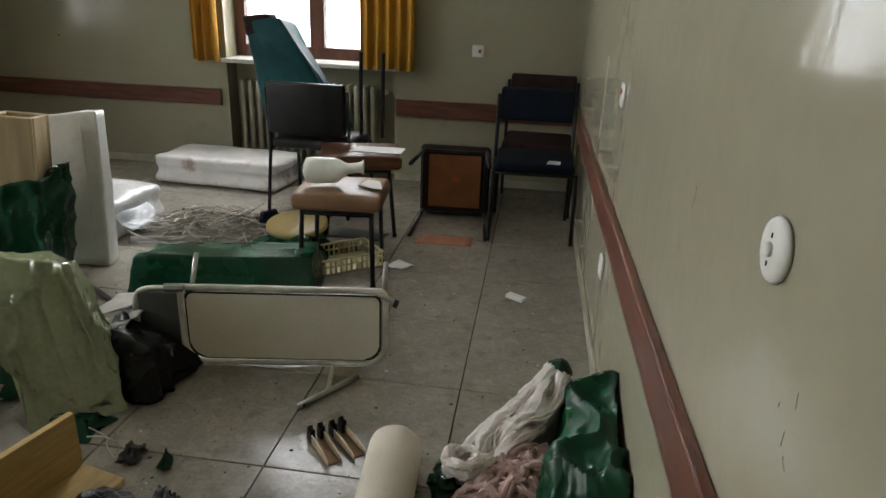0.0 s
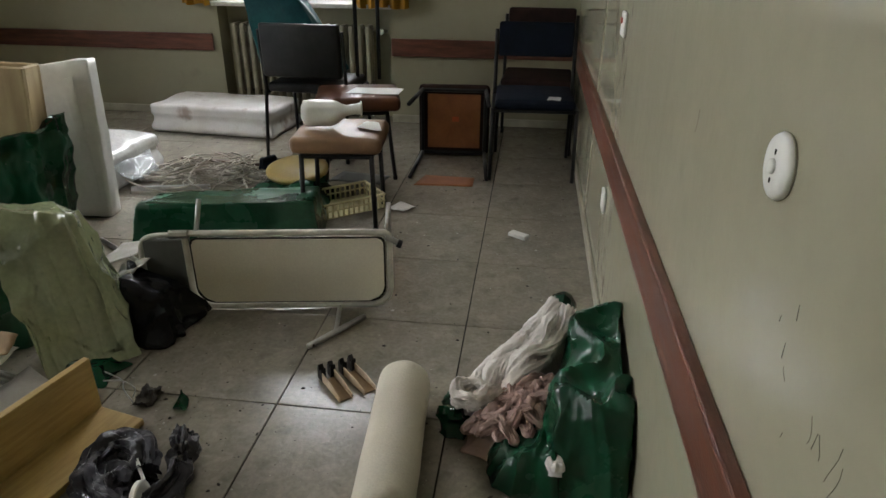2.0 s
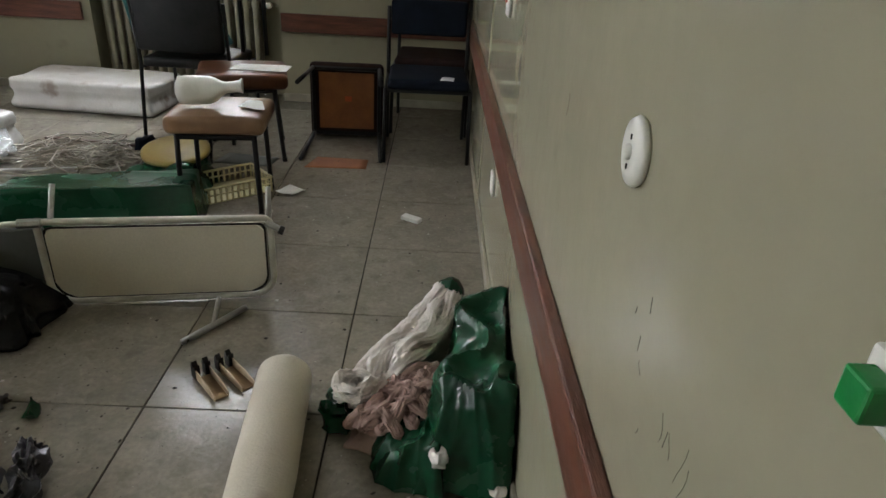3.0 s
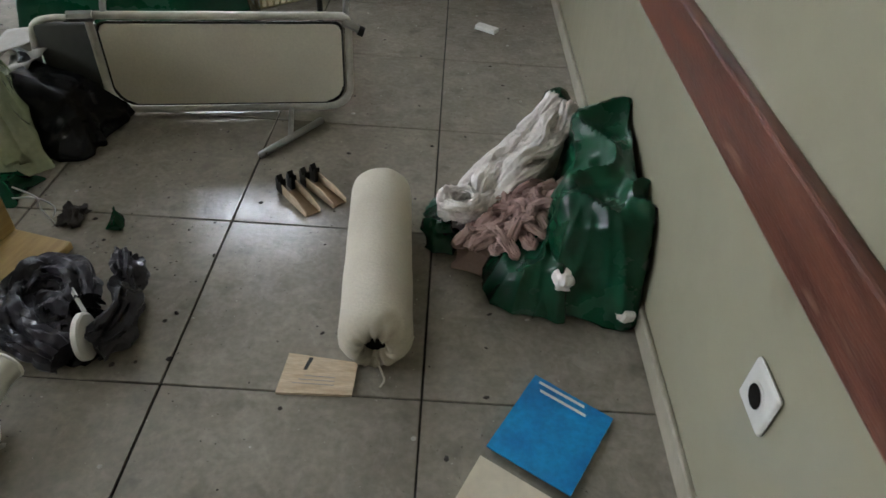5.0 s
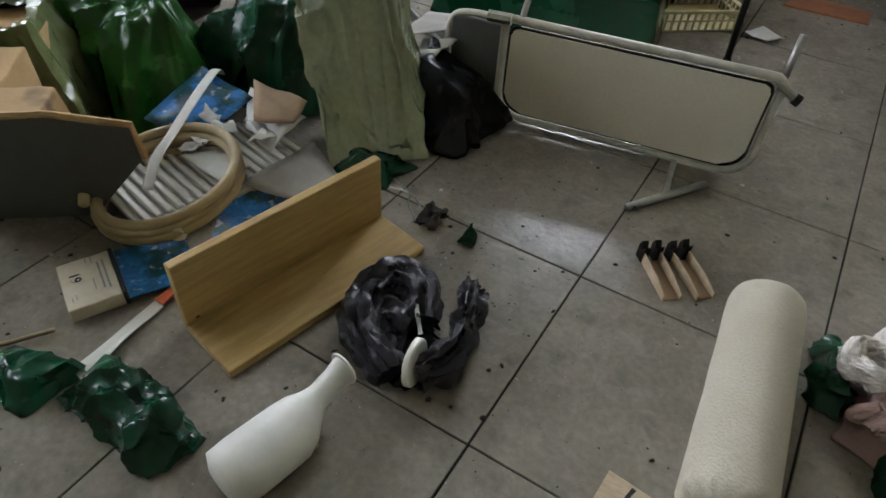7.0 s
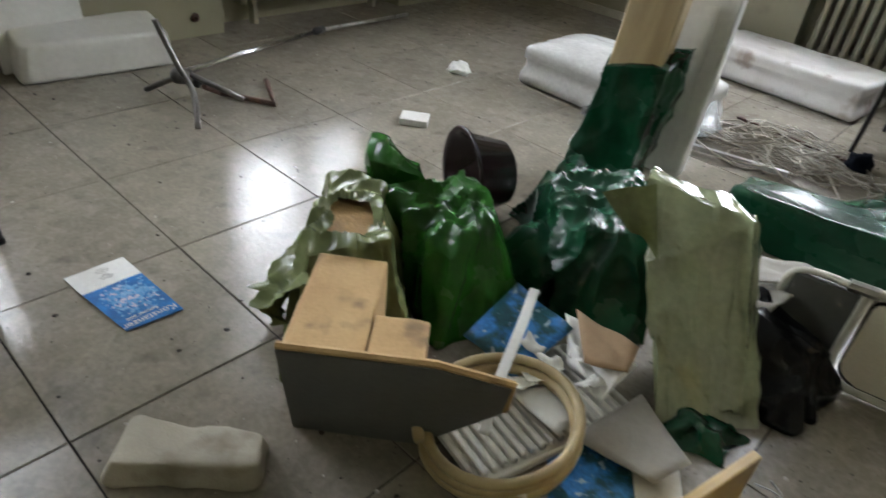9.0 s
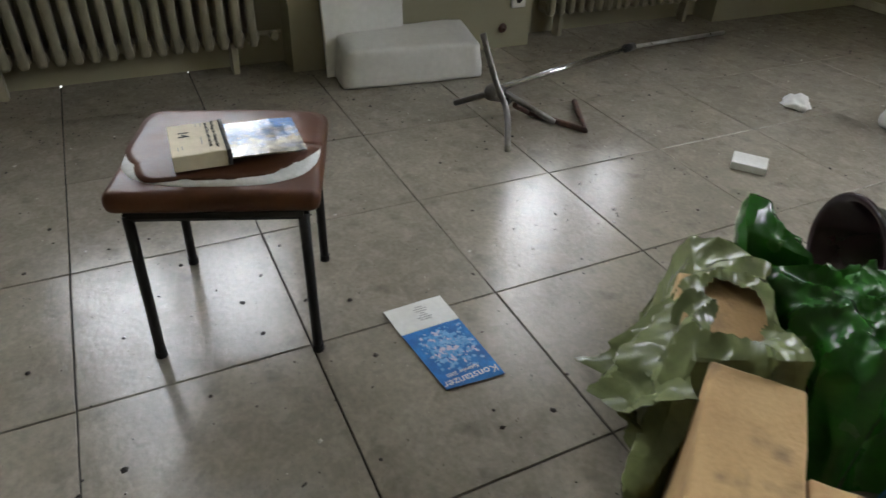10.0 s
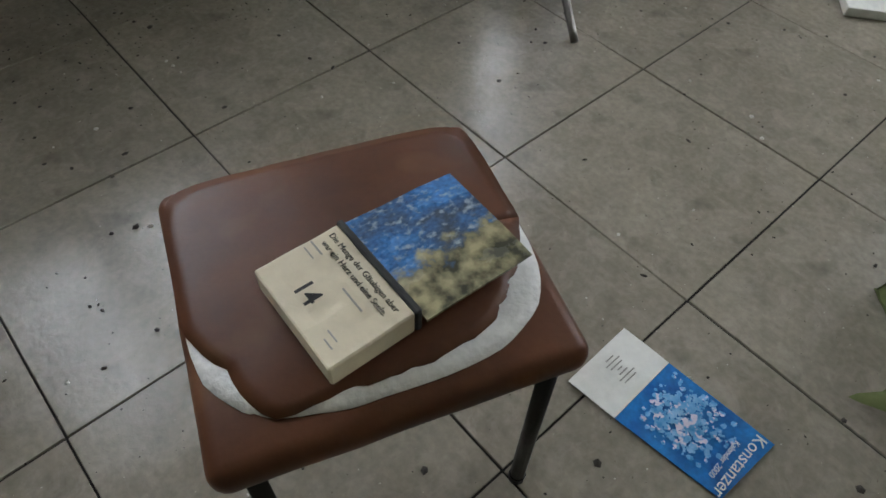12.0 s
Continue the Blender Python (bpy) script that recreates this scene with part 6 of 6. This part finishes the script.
# fittings on the pier between the west windows, and a nail hole
socket(pose(XW, 2.075, 0.235, 0, 90, 0), "white wall socket low on the pier by the radiator")
for y, z in ((1.945, 0.325), (2.0, 0.10)):
    knob = thing("wall_bracket", pose(XW, y, z, 0, 90, 0), "small dark iron bracket stub in the cream wall", "bracket", "bracket stubs")
    part("rosette", lathe([(0.024, 0.0), (0.022, 0.005), (0.012, 0.007)], 16), RUST, knob, smooth=True)
    part("stub", lathe([(0.008, 0.006), (0.008, 0.022), (0.006, 0.024)], 12), RUST, knob, smooth=True)
nail = thing("wall_plug", pose(-3.634, YN, 0.917, 90, 0, 0), "small red-brown plastic plug stuck in the cream wall", "wall plug")
part("plug", lathe([(0.011, 0.0), (0.010, 0.006), (0.004, 0.008)], 12), REDP, nail, smooth=True)

# scratches on the long wall
rng = random.Random(31)
bm = bmesh.new()
for _ in range(12):
    y, z = rng.uniform(0.42, 0.75), rng.uniform(0.70, 0.86)
    a, l = rng.uniform(1.4, 2.2), rng.uniform(0.004, 0.022)
    tube([(XE - 0.0002, y + l * math.cos(a) * t, z + l * math.sin(a) * t + 0.002 * math.sin(t * 9)) for t in (0, 0.35, 0.7, 1)], 0.0004, 4, bm)
for y, z, reach in ((0.61, 0.80, 0.030), (0.585, 0.795, 0.022), (0.555, 0.815, 0.050), (0.545, 0.80, 0.045), (0.69, 0.80, 0.012), (1.245, 0.955, 0.040)):
    tube([(XE - 0.0002, y + 0.006 * math.sin(t * 3 + reach * 90), z - reach * t) for t in (0, 0.25, 0.5, 0.75, 1)], 0.0003, 4, bm)
solo("wall_scratches", bm, DIRT, pose(0, 0, 0), "thin dark scratches in the cream paint", "scratches", kind="stuff")

# ---- grit and crumbs on the floor ----


def grit(name, material, count, seed, smallest, largest, label, area=(-4.3, 0.15, -0.4, 4.5), heap=False):
    rng = random.Random(seed)
    verts, faces = [], []
    for _ in range(count):
        x, y = rng.uniform(*area[:2]), rng.uniform(*area[2:])
        if heap:
            x, y = rng.gauss(area[0], area[1]), rng.gauss(area[2], area[3])
        s = smallest + (largest - smallest) * rng.random() ** 4
        a = rng.uniform(0, 6.28)
        e = rng.uniform(0.4, 1)
        n0 = len(verts)
        for k in range(5):
            b = a + k * math.tau / 5
            u, v = s * math.cos(k * math.tau / 5) * rng.uniform(0.7, 1.2), s * e * math.sin(k * math.tau / 5)
            verts.append((x + u * math.cos(a) - v * math.sin(a), y + u * math.sin(a) + v * math.cos(a), 0.0006))
        verts.append((x, y, 0.0006 + s * rng.uniform(0.3, 0.8)))
        for k in range(5):
            faces.append((n0 + k, n0 + (k + 1) % 5, n0 + 5))
    me = bpy.data.meshes.new(name)
    me.from_pydata(verts, [], faces)
    me.materials.append(material)
    return tagged(new(name, me), label, "grit", kind="stuff")


grit("floor_grit", DIRT, 2600, 1, 0.001, 0.009, "dark grit scattered over the floor tiles")
grit("plaster_crumbs", CRUMB, 900, 2, 0.001, 0.008, "pale plaster crumbs scattered over the floor tiles")
grit("bag_dirt", DIRT, 450, 10, 0.0008, 0.004, "dark dirt on the floor beside the rubbish", (-1.15, 0.28, 1.5, 0.2), True)
grit("floor_dust", DIRT, 7000, 11, 0.0005, 0.0028, "fine dark dust specks over the floor tiles")
grit("floor_dust", CRUMB, 4000, 12, 0.0005, 0.0025, "fine pale dust specks over the floor tiles")
# wall-foot dirt, packed dense so its dark specks also carry the shade below the sills
grit("wall_dirt_shade", DIRT, 2600, 3, 0.0012, 0.006, "dark dirt along the wall foot, dense to darken the shaded floor", (-4.58, -4.05, -0.4, 4.4))
grit("wall_dirt_shade", DIRT, 900, 4, 0.0012, 0.005, "dark dirt along the wall foot, dense to darken the shaded floor", (-4.0, -2.4, 4.35, 4.7))

# ---- floor tiles ----
tile_bm = block(-0.2480, -0.2480, -0.006, 0.2480, 0.2480, 0.0, 0.0012)
tile_mesh = bpy.data.meshes.new("tile")
tile_bm.to_mesh(tile_mesh)
tile_bm.free()
tile_mesh.materials.append(TILE)
rnd = random.Random(4)
for i in range(-10, 2):
    for j in range(-7, 9):
        cx, cy = -0.5 + 0.5 * (i + 0), 1.25 + 0.5 * j
        if cx > XE + 0.2 or cx < XW - 0.4 or cy > YN + 0.3 or cy < YS - 0.2:
            continue
        t = new("tile", tile_mesh)
        t.parent = floor
        t.matrix_local = pose(cx + rnd.uniform(-0.0006, 0.0006), cy + rnd.uniform(-0.0006, 0.0006), rnd.uniform(-0.0004, 0.0004), rnd.uniform(-0.06, 0.06), rnd.uniform(-0.06, 0.06), 180 * rnd.randint(0, 1))
